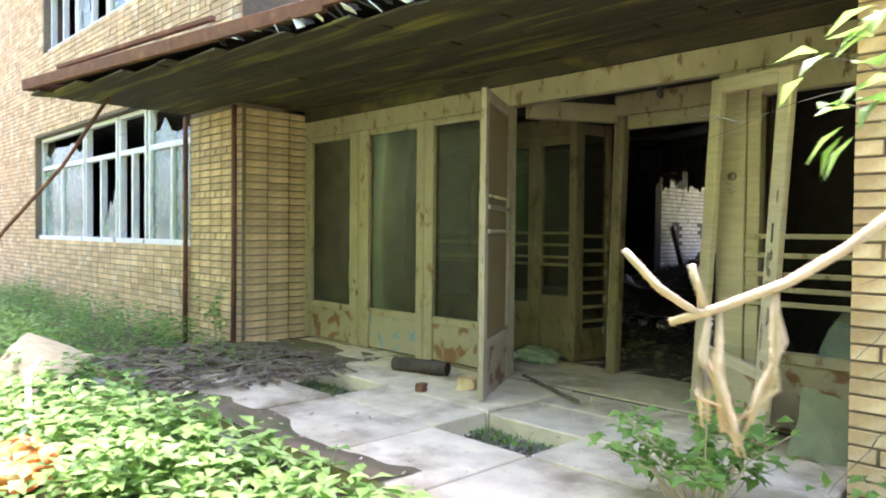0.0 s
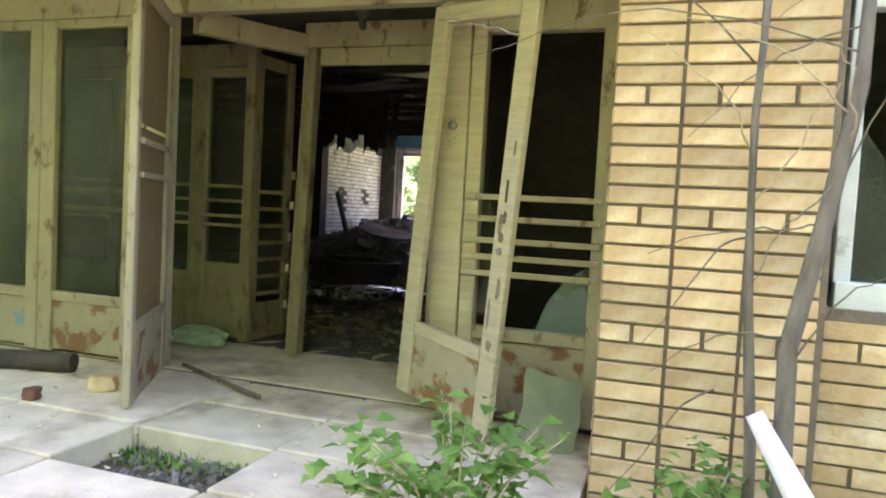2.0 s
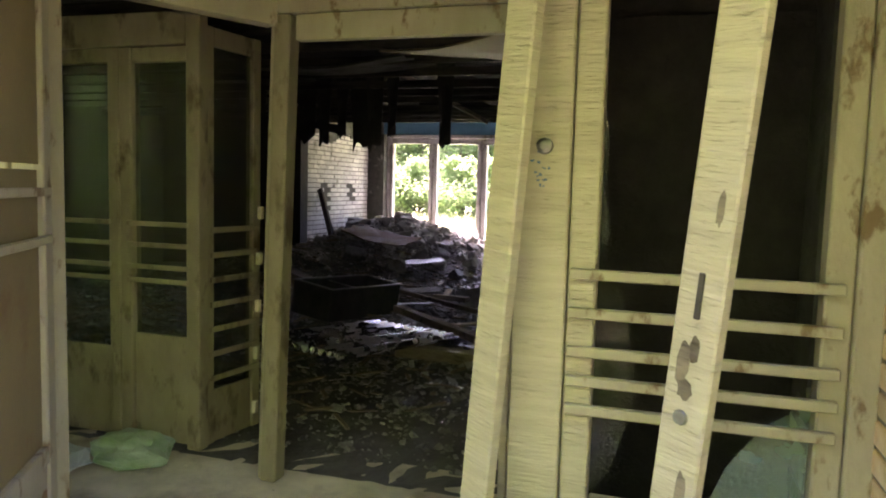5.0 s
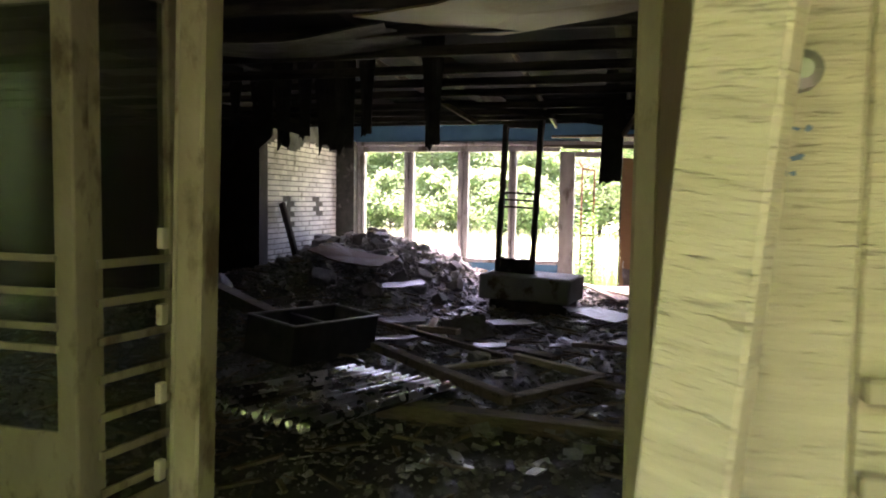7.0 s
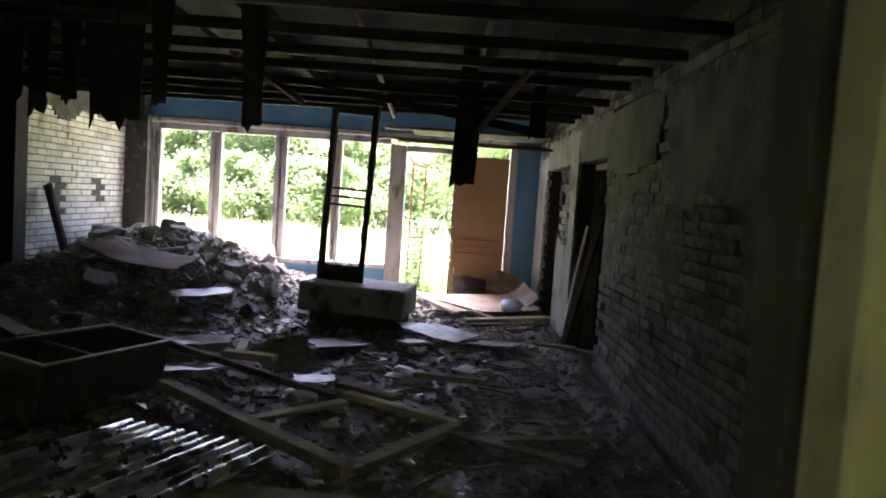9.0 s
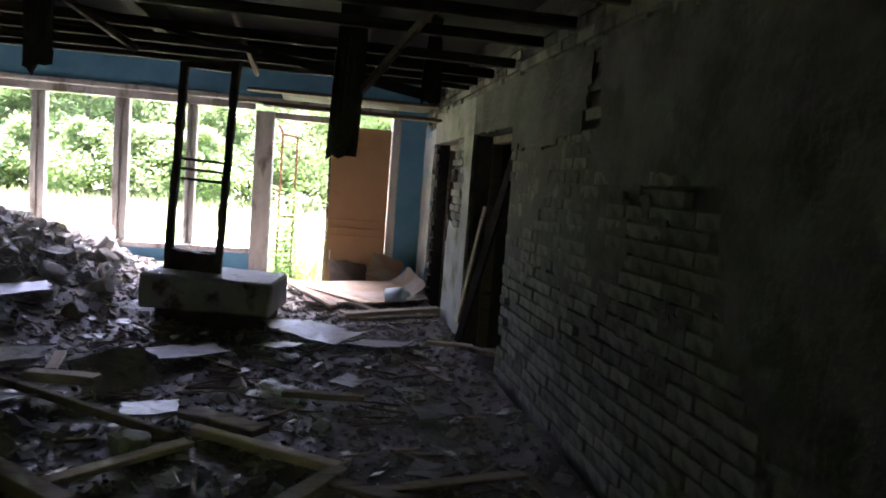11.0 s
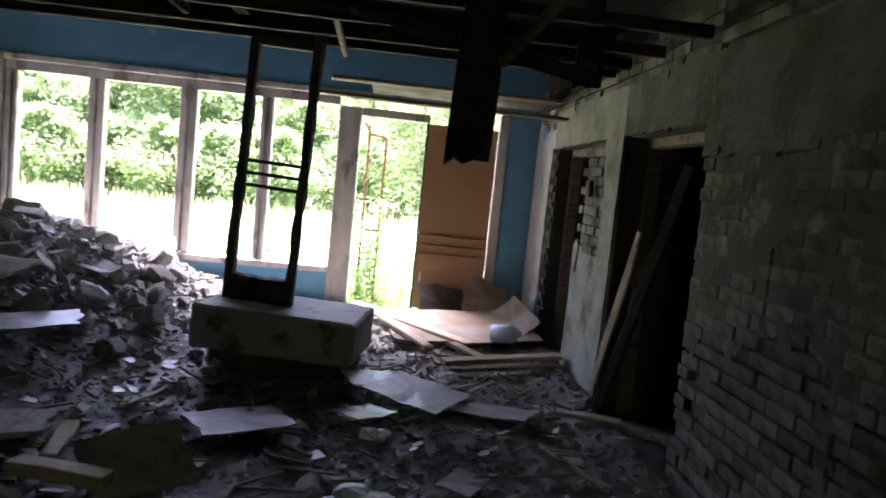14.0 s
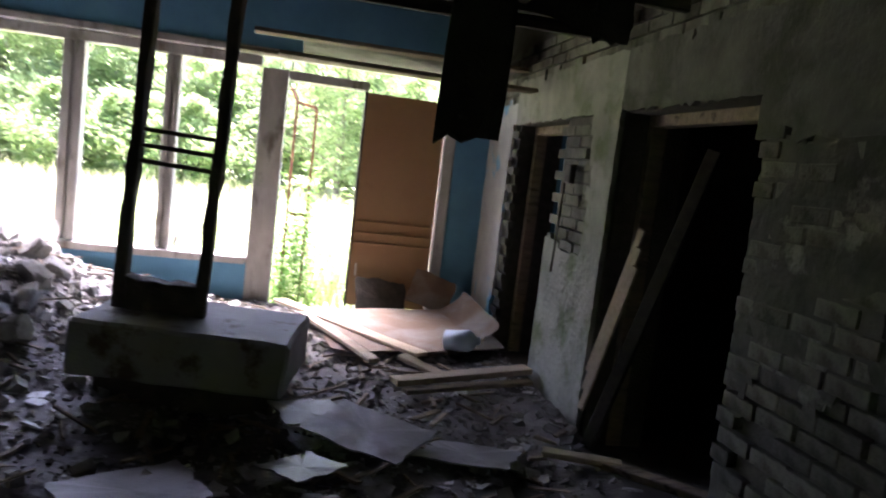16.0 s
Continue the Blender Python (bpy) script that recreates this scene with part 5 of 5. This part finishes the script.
# small litter
def crumple(name, at, size, mat, label, cat, seed):
    b = bmesh.new()
    bmesh.ops.create_icosphere(b, subdivisions=4, radius=0.5)
    for v in b.verts:
        q = v.co + Vector((seed, 0, 0))
        v.co *= 1 + 0.5 * noise.noise(q * 3) + 0.25 * abs(noise.noise(q * 7)) + 0.08 * noise.noise(q * 16)
        v.co = Vector((v.co.x * size[0], v.co.y * size[1], max(v.co.z, -0.2) * size[2]))
    return whole(name, b, mat, label, cat, at=at)


crumple("clear_plastic_bag", on(0.06, 5.95, 0.04), (0.34, 0.22, 0.14), M_film, "crumpled clear plastic bag on the rubble", "bag", 3.0)
crumple("clear_plastic_bag", on(0.10, 6.72, 0.02), (0.16, 0.10, 0.07), M_film, "small shiny scrap of clear plastic film", "bag", 8.0)
slabpiece("plaster_slab", on(-0.98, 6.05, 0.12), 0.46, 0.40, 0.03, (24, -8, 30), M_chunk, "broken pale slab leaning in the rubble", "plaster slab")
slabpiece("plaster_slab", on(-1.85, 6.40, 0.07), 0.62, 0.30, 0.03, (4, -5, 8), M_chunk, "flat pale plaster slab on the rubble", "plaster slab")
slabpiece("felt_sheet", on(-3.05, 8.1, 0.16), 1.15, 0.55, 0.02, (10, 8, -12), M_lino, "large brown sheet slumped over the heap", "sheet", bend=0.06)
b = bmesh.new()
tube(b, [(0, 0, 0), (0, 0, 0.01), (0, 0, 0.20), (0, 0, 0.235), (0, 0, 0.25), (0, 0, 0.28)], [0.06, 0.085, 0.085, 0.06, 0.03, 0.03], 14)
o = whole("plastic_canister", b, M_plastic, "pale blue plastic bottle lying on the rubble", "bottle", smooth=True)
o.matrix_basis = pose(1.12, 9.24, 0.21, 80, 0, 60)
b = bmesh.new()
bmesh.ops.create_icosphere(b, subdivisions=4, radius=0.16)
for v in b.verts:
    v.co *= 1 + 0.5 * noise.noise(v.co * 6) + 0.2 * noise.noise(v.co * 18)
    v.co.z = max(v.co.z * 0.8, -0.09)
bag = whole("crumpled_bag", b, M_bag, "crumpled pale green plastic bag by the inner screen", "bag", at=(-1.50, 0.78, 0.05))
bag.scale = (1.25, 1.1, 0.6)
b = bmesh.new()
tube(b, [(-0.27, 0, 0), (0.27, 0, 0)], [0.062, 0.062], 14)
o = whole("clay_pipe_piece", b, M_char, "short dark grey pipe piece lying on the porch", "pipe", smooth=False)
o.matrix_basis = pose(-1.82, -0.45, 0.045, 0, 0, 18)
chunk((-1.08, -0.62, 0.03), (0.16, 0.12, 0.1), "yellow brick stub lying on the porch", M_brick, (0, 0, 30), "brick_stub", "")
chunk((-1.25, -0.95, 0.02), (0.09, 0.09, 0.07), "rusty clod on the porch slabs", M_rust, (0, 0, 10), "clod", "")
for p, q, w in (((-3.35, -1.05, 0.0), (-2.95, -0.75, 0.05), 0.09), ((-3.6, -1.5, -0.01), (-2.8, -1.55, 0.0), 0.10), ((-4.0, -1.9, 0.0), (-3.0, -2.1, 0.03), 0.12), ((-1.1, 0.1, 0.0), (-0.2, -0.35, 0.0), 0.02)):
    timber("porch_board", p, q, w, 0.03, M_timber, "rotten grey board lying on the porch", "board", "porch boards", rag=0.006)
slabpiece("glass_sheet", (1.47, -0.34, 0.15), 0.30, 0.38, 0.006, (70, 10, 20), M_roof, "greenish sheet leaning at the side screen", "sheet")
random.seed(21)
h = Heap()
for _ in range(900):
    x, y = rnd(-4.2, 1.7), rnd(-2.4, 0.9)
    if random.random() < 0.6:
        x, y = rnd(-4.2, -2.0), rnd(-2.3, -0.2)
    s = rnd(0.004, 0.02)
    h.box(pose(x, y, -0.012 + s * 0.2, rnd(-30, 30), rnd(-30, 30), rnd(0, 360)), s * 1.5, s, s * 0.4, 0.4)
tagged(new("porch_crumbs", h.mesh("porch_crumbs", M_conc)), "crumbs of mortar and dirt on the porch and vestibule floor", "rubble", kind="stuff")

# litter in the weeds
o = crumple("orange_plastic_tub", (-1.32, -3.72, -0.02), (0.44, 0.34, 0.26), M_orange, "broken orange plastic tub among the weeds", "tub", 5.0)
b = bmesh.new()
tube(b, [(-1.75, -3.62, -0.02), (-1.95, -3.5, 0.06), (-2.3, -3.42, 0.10), (-2.9, -3.28, 0.16), (-3.3, -3.1, 0.22)], [0.022] * 5, 7)
whole("white_hose", b, M_whitepaint, "stiff white hose lying over the weeds", "hose", smooth=True)
for x, y, rz in ((-1.78, 0.72, 20), (-1.95, 0.60, 70), (-1.62, 0.55, 140)):
    slabpiece("paper_scrap", (x, y, 0.02), 0.24, 0.13, 0.004, (rnd(-14, 14), rnd(-14, 14), rz), M_whitepaint, "crumpled pale paper scrap on the vestibule floor", "paper", "paper scraps", bend=0.04)
slabpiece("litter_board", (-3.6, -3.05, 0.12), 0.75, 0.5, 0.02, (38, 10, 25), M_paleplank, "pale broken board lying in the weeds", "board")

# ---------------------------------------------------------------- plants
def weeds(name, n, region, height, leaf, label, seed, mat=None, base=-0.16, keep=None):
    """Leafy stems, joined."""
    random.seed(seed)
    h = Heap()
    for _ in range(n):
        x, y = rnd(region[0], region[1]), rnd(region[2], region[3])
        if keep and not keep(x, y):
            continue
        hh = height * rnd(0.5, 1.1)
        p = Vector((x, y, base))
        lean = Vector((rnd(-0.25, 0.25), rnd(-0.25, 0.25), 1))
        k = max(3, int(hh / 0.07))
        for i in range(k):
            q = p + lean * (hh * (i + 1) / k)
            a = rnd(0, 6.28)
            for s in (0, math.pi):
                d = Vector((math.cos(a + s), math.sin(a + s), rnd(-0.2, 0.5)))
                h.leaf(q, d, Vector((0, 0, 1)), leaf * rnd(0.6, 1.2), leaf * rnd(0.45, 0.7))
        w = 0.004
        h.quad(p - Vector((w, 0, 0)), p + Vector((w, 0, 0)), p + lean * hh + Vector((w / 2, 0, 0)), p + lean * hh - Vector((w / 2, 0, 0)))
    return tagged(new(name, h.mesh(name, mat or M_leaf)), label, "weeds", kind="stuff")


weeds("nettles", 1500, (-12, -0.6, -4.6, -2.3), 0.36, 0.11, "thick green nettles and weeds in front of the porch", 31, keep=lambda x, y: y < -2.72 or x < -4.6)
weeds("wall_weeds", 520, (-13, -4.4, -2.4, -0.95), 0.42, 0.09, "tall green weeds along the brick wall", 32)
weeds("near_weeds", 420, (-3.2, 0.9, -3.6, -2.55), 0.26, 0.12, "low leafy weeds beside the path", 33, keep=lambda x, y: y < -2.6)
weeds("porch_sprouts", 60, (-4.3, -2.9, -2.4, -1.2), 0.18, 0.05, "small sprouts growing between the porch slabs", 34, base=-0.03)

def shrub(name, at, n, spread, height, leaf, label, seed):
    random.seed(seed)
    t = thing(name, at, label, "shrub")
    h = Heap()
    for i in range(n):
        b = bmesh.new()
        a, r = rnd(0, 6.28), spread * math.sqrt(random.random())
        tip = Vector((math.cos(a) * r, math.sin(a) * r, height * rnd(0.45, 1.0)))
        mid = tip * 0.5 + Vector((0, 0, height * 0.18))
        tube(b, [(0, 0, 0), mid, tip], [0.006, 0.004, 0.002], 4)
        part("stem", b, M_twig, t)
        for k in range(9):
            p = mid.lerp(tip, k / 8) + Vector((rnd(-0.03, 0.03), rnd(-0.03, 0.03), rnd(-0.02, 0.03)))
            d = Vector((rnd(-1, 1), rnd(-1, 1), rnd(-0.35, 0.25)))
            h.leaf(p, d, Vector((rnd(-0.3, 0.3), rnd(-0.3, 0.3), 1)), leaf * rnd(0.6, 1.2), leaf * rnd(0.6, 0.95))
    o = new("foliage", h.mesh("foliage", M_leaf))
    o.parent = t
    return t


shrub("young_lime_shrub", (1.38, -1.60, -0.14), 34, 0.48, 0.62, 0.085, "bright green leafy shrub growing beside the brick pier", 41)
shrub("low_shrub", (2.12, -1.48, -0.14), 16, 0.35, 0.45, 0.075, "small leafy shrub at the foot of the pier", 42)
shrub("low_shrub", (-4.45, -1.1, -0.2), 8, 0.2, 0.9, 0.08, "thin climbing weed on the corner pipe", 43)
shrub("low_shrub", (2.35, -1.25, -0.14), 10, 0.3, 0.5, 0.07, "small leafy shrub under the window", 44)

def sapling(name, pts, radii, mat, label, twigs, seed, sides=8):
    random.seed(seed)
    t = thing(name, pts[0], label, "branch")
    o = Vector(pts[0])
    b = bmesh.new()
    tube(b, [Vector(p) - o for p in pts], radii, sides)
    part("trunk", b, mat, t, smooth=True)
    for p, q in twigs:
        b = bmesh.new()
        p, q = Vector(p) - o, Vector(q) - o
        line, off = [], Vector((0, 0, 0))
        for k in range(11):
            off += Vector((rnd(-1, 1), rnd(-1, 1), rnd(-1, 1))) * 0.018
            line.append(p.lerp(q, k / 10) + off * min(1, k / 2) + Vector((0, 0, 0.10 * (p - q).length * math.sin(k / 10 * math.pi))))
        tube(b, line, [0.004 - 0.00028 * k for k in range(11)], 5)
        part("twig", b, random.choice((M_twig, M_bark, M_bark)), t, smooth=True)
    return t


sapling("bare_sapling", ((2.40, -1.42, -0.3), (2.40, -1.40, 0.3), (2.39, -1.38, 0.75), (2.47, -1.34, 1.15), (2.55, -1.30, 1.6), (2.57, -1.26, 2.3)), (0.035, 0.033, 0.03, 0.028, 0.024, 0.016), M_bark,
        "bare grey sapling leaning in front of the pier",
        [((2.54, -1.31, 1.5), (1.95, -1.6, 1.68)), ((2.48, -1.34, 1.15), (1.85, -1.45, 1.0)), ((2.42, -1.38, 0.8), (1.95, -1.4, 0.62)), ((2.56, -1.30, 1.7), (1.32, -1.6, 1.62)), ((1.50, -1.57, 1.72), (1.24, -1.62, 1.78)),
         ((2.55, -1.3, 1.9), (2.0, -1.7, 2.1)), ((2.18, -1.4, 0.6), (1.9, -1.35, 0.15)), ((2.52, -1.3, 1.3), (2.65, -1.5, 1.7)), ((2.58, -1.28, 1.8), (2.1, -1.5, 1.4)), ((2.5, -1.33, 1.3), (2.2, -1.55, 0.95)),
         ((2.56, -1.28, 2.0), (2.25, -1.6, 1.75)), ((2.4, -1.38, 0.7), (2.62, -1.6, 1.05)), ((2.53, -1.31, 1.4), (2.32, -1.62, 1.62))], 51)
sapling("bare_sapling", ((2.33, -1.32, -0.3), (2.31, -1.30, 0.4), (2.27, -1.28, 0.9), (2.25, -1.27, 1.5), (2.28, -1.26, 2.3)), (0.022, 0.02, 0.018, 0.014, 0.01), M_bark, "thin bare sapling stem beside the pier",
        [((2.25, -1.2, 1.4), (1.85, -1.35, 1.75)), ((2.25, -1.25, 1.1), (1.9, -1.4, 0.75)), ((2.26, -1.2, 1.2), (2.5, -1.3, 1.6)), ((2.24, -1.2, 1.7), (1.75, -1.5, 2.0))], 52)
b = bmesh.new()
tube(b, [(2.30, -1.45, 0.55), (2.50, -1.55, 0.22), (2.75, -1.68, -0.12), (2.85, -1.72, -0.2)], [0.03, 0.05, 0.07, 0.08], 8)
whole("white_peeled_log", b, M_birch, "white peeled pole leaning at the foot of the saplings", "pole", smooth=True)
b = bmesh.new()
tube(b, [(1.35, -1.75, -0.28), (1.20, -1.6, 0.0), (1.02, -1.5, 0.2)], [0.012, 0.012, 0.008], 6)
whole("dry_stalk", b, M_twig, "dry pale stalk lying against the shrub", "stalk", smooth=True)
SHIFT = Vector((0.066, 0.068, 0.012))
near = thing("broken_twig", Vector((2.70, -3.95, -0.16)) + SHIFT, "dry broken branch with a shredded hanging bark strip", "branch")
o = Vector((2.70, -3.95, -0.16))
def near_part(name, pts, radii, mat, sides=7):
    b = bmesh.new()
    tube(b, [Vector(p) - o for p in pts], radii, sides)
    return part(name, b, mat, near, smooth=True)
near_part("stem", ((2.70, -3.95, -0.16), (2.71, -3.95, 0.6), (2.70, -3.96, 1.15), (2.663, -3.997, 1.267)), (0.012, 0.011, 0.009, 0.008), M_bark)
near_part("branch", ((2.663, -3.997, 1.267), (2.638, -4.023, 1.237), (2.608, -4.055, 1.203), (2.573, -4.09, 1.173), (2.531, -4.133, 1.15), (2.504, -4.161, 1.138)), (0.0055, 0.005, 0.0048, 0.0045, 0.004, 0.0035), M_twig)
near_part("fork", ((2.521, -4.144, 1.145), (2.496, -4.168, 1.168), (2.475, -4.189, 1.2)), (0.0035, 0.0035, 0.003), M_twig)
near_part("fork", ((2.524, -4.14, 1.153), (2.515, -4.148, 1.188)), (0.0035, 0.003), M_twig)
for pts in (((2.528, -4.136, 1.148), (2.523, -4.141, 1.11), (2.525, -4.140, 1.075), (2.536, -4.131, 1.06)), ((2.533, -4.131, 1.15), (2.533, -4.133, 1.10), (2.540, -4.126, 1.05), (2.546, -4.12, 1.035)),
            ((2.566, -4.097, 1.165), (2.569, -4.096, 1.12), (2.566, -4.10, 1.08), (2.552, -4.114, 1.05))):
    for k in range(4):
        near_part("bark_strip", [Vector(p) + Vector((rnd(-1, 1), rnd(-1, 1), rnd(-1, 1))) * 0.005 * j for j, p in enumerate(pts)], (0.002, 0.003, 0.0028, 0.001), M_twig, 5)
near_part("twig", ((2.70, -3.96, 1.15), (2.66, -3.93, 1.35), (2.60, -3.94, 1.43)), (0.006, 0.004, 0.002), M_twig)
random.seed(55)
h = Heap()
for p in ((2.556, -3.988, 1.387), (2.589, -3.957, 1.342), (2.604, -3.94, 1.41), (2.581, -3.965, 1.303), (2.603, -3.94, 1.432), (2.628, -3.917, 1.376), (2.60, -3.95, 1.36), (2.64, -3.93, 1.40)):
    for k in range(3):
        q = Vector(p) + Vector((rnd(-0.02, 0.02), rnd(-0.02, 0.02), rnd(-0.02, 0.02))) - o
        h.leaf(q, Vector((rnd(-1, 0.2), rnd(-1, 0.2), rnd(-0.7, 0.1))), Vector((0, 0, 1)), rnd(0.03, 0.05), rnd(0.02, 0.032))
ob = new("foliage", h.mesh("foliage", M_leaf))
ob.parent = near


def tree_mesh(seed, height, spread, leaves):
    random.seed(seed)
    b, h = bmesh.new(), Heap()
    top = Vector((rnd(-0.4, 0.4), rnd(-0.4, 0.4), height * 0.92))
    pts = [Vector((0, 0, -0.3)), Vector((0.05, 0, height * 0.3)), top * 0.6 + Vector((rnd(-0.2, 0.2), 0, 0)), top]
    tube(b, pts, [height * 0.018, height * 0.014, height * 0.009, 0.02], 7)
    ends = []
    for i in range(22):
        t = 0.12 + 0.85 * i / 22
        p = Vector((0, 0, 0)).lerp(top, t)
        a = i * 2.4 + rnd(-0.4, 0.4)
        r = spread * (1.1 - 0.75 * t) * rnd(0.6, 1.1)
        q = p + Vector((math.cos(a) * r, math.sin(a) * r, rnd(0.1, 0.9) * r * 0.5))
        tube(b, [p, p.lerp(q, 0.5) + Vector((0, 0, 0.15)), q], [0.05 * (1.1 - t), 0.03 * (1.1 - t), 0.008], 4)
        ends += [(p.lerp(q, k), r * 0.34) for k in (0.45, 0.7, 0.95)]
    for _ in range(leaves):
        c, r = random.choice(ends)
        d = Vector((random.gauss(0, 1), random.gauss(0, 1), random.gauss(0, 0.7)))
        p = c + d * r * 0.62
        h.leaf(p, Vector((rnd(-1, 1), rnd(-1, 1), rnd(-0.6, 0.3))), Vector((rnd(-0.5, 0.5), rnd(-0.5, 0.5), 1)), rnd(0.09, 0.19), rnd(0.07, 0.13))
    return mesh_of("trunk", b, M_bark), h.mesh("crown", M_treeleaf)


kinds = [tree_mesh(60 + k, hgt, spr, 12000) for k, (hgt, spr) in enumerate(((6.5, 2.8), (7.5, 3.0), (5.0, 2.4), (3.2, 2.0)))]
random.seed(70)
protos = []
for k, (tm, cm) in enumerate(kinds):
    t = thing("tree", (-30 - 6 * k, 52, -0.2), ("tall broadleaf tree at the wood edge", "tall slender broadleaf tree in the wood", "young bushy tree at the wood edge", "low leafy bush before the wood")[k], "tree", group="wood edge trees")
    for nm, me in (("trunk", tm), ("crown", cm)):
        o = new(nm, me)
        o.parent = t
    protos.append(t)
for i in range(46):
    row = i % 3
    x = -19 + (i // 3) * 1.95 + rnd(-0.7, 0.7)
    y = 28.5 + row * 3.2 + rnd(-1.0, 1.0)
    k = (3, 2, 0)[row] if random.random() < 0.6 else random.choice((0, 1, 2))
    copy_thing(protos[k], pose(x, y, -0.2, 0, 0, rnd(0, 360)))
for i in range(16):
    copy_thing(protos[random.choice((0, 1))], pose(-24 + i * 3.0 + rnd(-1, 1), 38 + rnd(-2, 2), -0.2, 0, 0, rnd(0, 360)))

# Unseen trees and bushes behind the camera, added to block low sky light.
for i in range(16):
    copy_thing(protos[(1, 0, 2)[i % 3]], pose(-11 + i * 1.6 + rnd(-0.5, 0.5), -10.0 - 2.2 * (i % 2) + rnd(-0.5, 0.5), -0.2, 0, 0, rnd(0, 360)) @ Matrix.Scale(1.45, 4))
for i in range(14):
    copy_thing(protos[(0, 1)[i % 2]], pose(-15 + i * 2.6 + rnd(-0.6, 0.6), -15.5 + rnd(-1, 1), -0.2, 0, 0, rnd(0, 360)) @ Matrix.Scale(1.9, 4))
for i in range(20):
    copy_thing(protos[(3, 2, 3)[i % 3]], pose(-14 + i * 1.5 + rnd(-0.4, 0.4), -8.8 + rnd(-0.5, 0.3), -0.2, 0, 0, rnd(0, 360)) @ Matrix.Scale(1.25, 4))

random.seed(80)
h = Heap()
for _ in range(15000):
    y = 11.4 + 15 * random.random() ** 1.5
    x = rnd(-3.4 - (y - 4) * 0.62, 1.5 + (y - 6) * 0.45)
    hh = rnd(0.25, 0.75)
    p = Vector((x, y, -0.15))
    d = Vector((rnd(-0.35, 0.35), rnd(-0.35, 0.35), 1))
    h.leaf(p, d, Vector((rnd(-1, 1), rnd(-1, 1), 0)), hh, rnd(0.015, 0.03))
tagged(new("tall_grass", h.mesh("tall_grass", M_grass)), "tall sunlit meadow grass behind the building, paled in colour for glare", "grass", kind="stuff")
weeds("meadow_weeds", 260, (-4.5, 1.5, 11.3, 13.5), 0.85, 0.10, "leafy tall weeds outside the windows", 81, M_leaf, -0.15)
weeds("doorway_weeds", 26, (-0.35, 0.1, 11.05, 11.5), 1.5, 0.10, "climbing weeds at the back doorway", 82, M_leaf, -0.1)

# ---------------------------------------------------------------- bricks, last
random.seed(90)
FF = Matrix.Translation((0, FY, 0))
bricks(pier_r, None, Matrix.Translation((1.735, FY, 0)), 0.845, -0.589, 2.62, M_brick)
RF = Matrix(((0, 1, 0, 1.735), (1, 0, 0, FY + 0.05), (0, 0, 1, 0), (0, 0, 0, 1)))
bricks(pier_r, None, RF, 0.80, -0.589, 2.62, M_brick, split=0)
bricks(pier_l, None, Matrix.Translation((-5.62, FY, 0)), 1.29, -0.589, 2.62, M_brick)
LF = Matrix(((0, -1, 0, -4.325), (1, 0, 0, FY + 0.05), (0, 0, 1, 0), (0, 0, 0, 1)))
bricks(pier_l, None, LF, 0.80, -0.589, 2.62, M_brick, split=0)
h = Heap()
bricks(None, h, Matrix.Translation((-18, FY, 0)), 12.38, -0.589, 7.3, M_brick, holes=((5.5, 12.4, WZ0, WZ1), (6.1, 10.72, 4.45, 6.0)))
bricks(None, h, Matrix.Translation((-4.325, -0.05, 0)), 6.0, 2.9, 7.3, M_brick)
bricks(None, h, Matrix.Translation((-5.62, FY, 0)), 1.29, 2.64, 7.3, M_brick)
o = tagged(new("brick_courses", h.mesh("brick_courses", M_brick)), "courses of yellow facing brick", kind="stuff")
o.parent = fac
h = Heap()
bricks(None, h, Matrix.Translation((2.585, FY + 0.09, 0)), 2.6, -0.589, 0.84, M_brick)
o = tagged(new("brick_courses", h.mesh("brick_courses", M_brick)), "courses of yellow facing brick under the window", kind="stuff")
o.parent = fac_e
h = Heap()
def bare(u, z):
    return not east_plaster(u, z)
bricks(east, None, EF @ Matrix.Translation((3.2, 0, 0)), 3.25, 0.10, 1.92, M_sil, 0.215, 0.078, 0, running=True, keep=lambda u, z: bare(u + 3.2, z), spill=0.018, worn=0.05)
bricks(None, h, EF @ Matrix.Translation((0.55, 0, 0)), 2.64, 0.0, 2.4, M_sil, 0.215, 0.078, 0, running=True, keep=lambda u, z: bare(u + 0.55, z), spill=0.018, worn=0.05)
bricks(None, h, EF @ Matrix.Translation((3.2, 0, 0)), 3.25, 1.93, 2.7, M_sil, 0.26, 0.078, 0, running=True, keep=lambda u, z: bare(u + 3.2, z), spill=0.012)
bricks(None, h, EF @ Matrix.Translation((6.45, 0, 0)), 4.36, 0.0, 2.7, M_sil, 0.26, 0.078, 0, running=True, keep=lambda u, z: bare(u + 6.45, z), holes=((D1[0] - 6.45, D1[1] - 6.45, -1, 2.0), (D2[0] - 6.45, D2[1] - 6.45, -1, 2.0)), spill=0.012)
o = tagged(new("brick_courses", h.mesh("brick_courses", M_sil)), "courses of silicate brick, coloured dark for grime and shade", kind="stuff")
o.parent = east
h = Heap()
bricks(None, h, AF, 2.6, 0.0, 2.9, M_silw, 0.26, 0.078, 0, running=True, holes=((0.55, 0.8, 1.05, 1.5), (1.6, 1.9, 1.2, 1.45)), spill=0.006)
o = tagged(new("brick_courses", h.mesh("brick_courses", M_silw)), "courses of white-painted brick with two holes", kind="stuff")
o.parent = west2
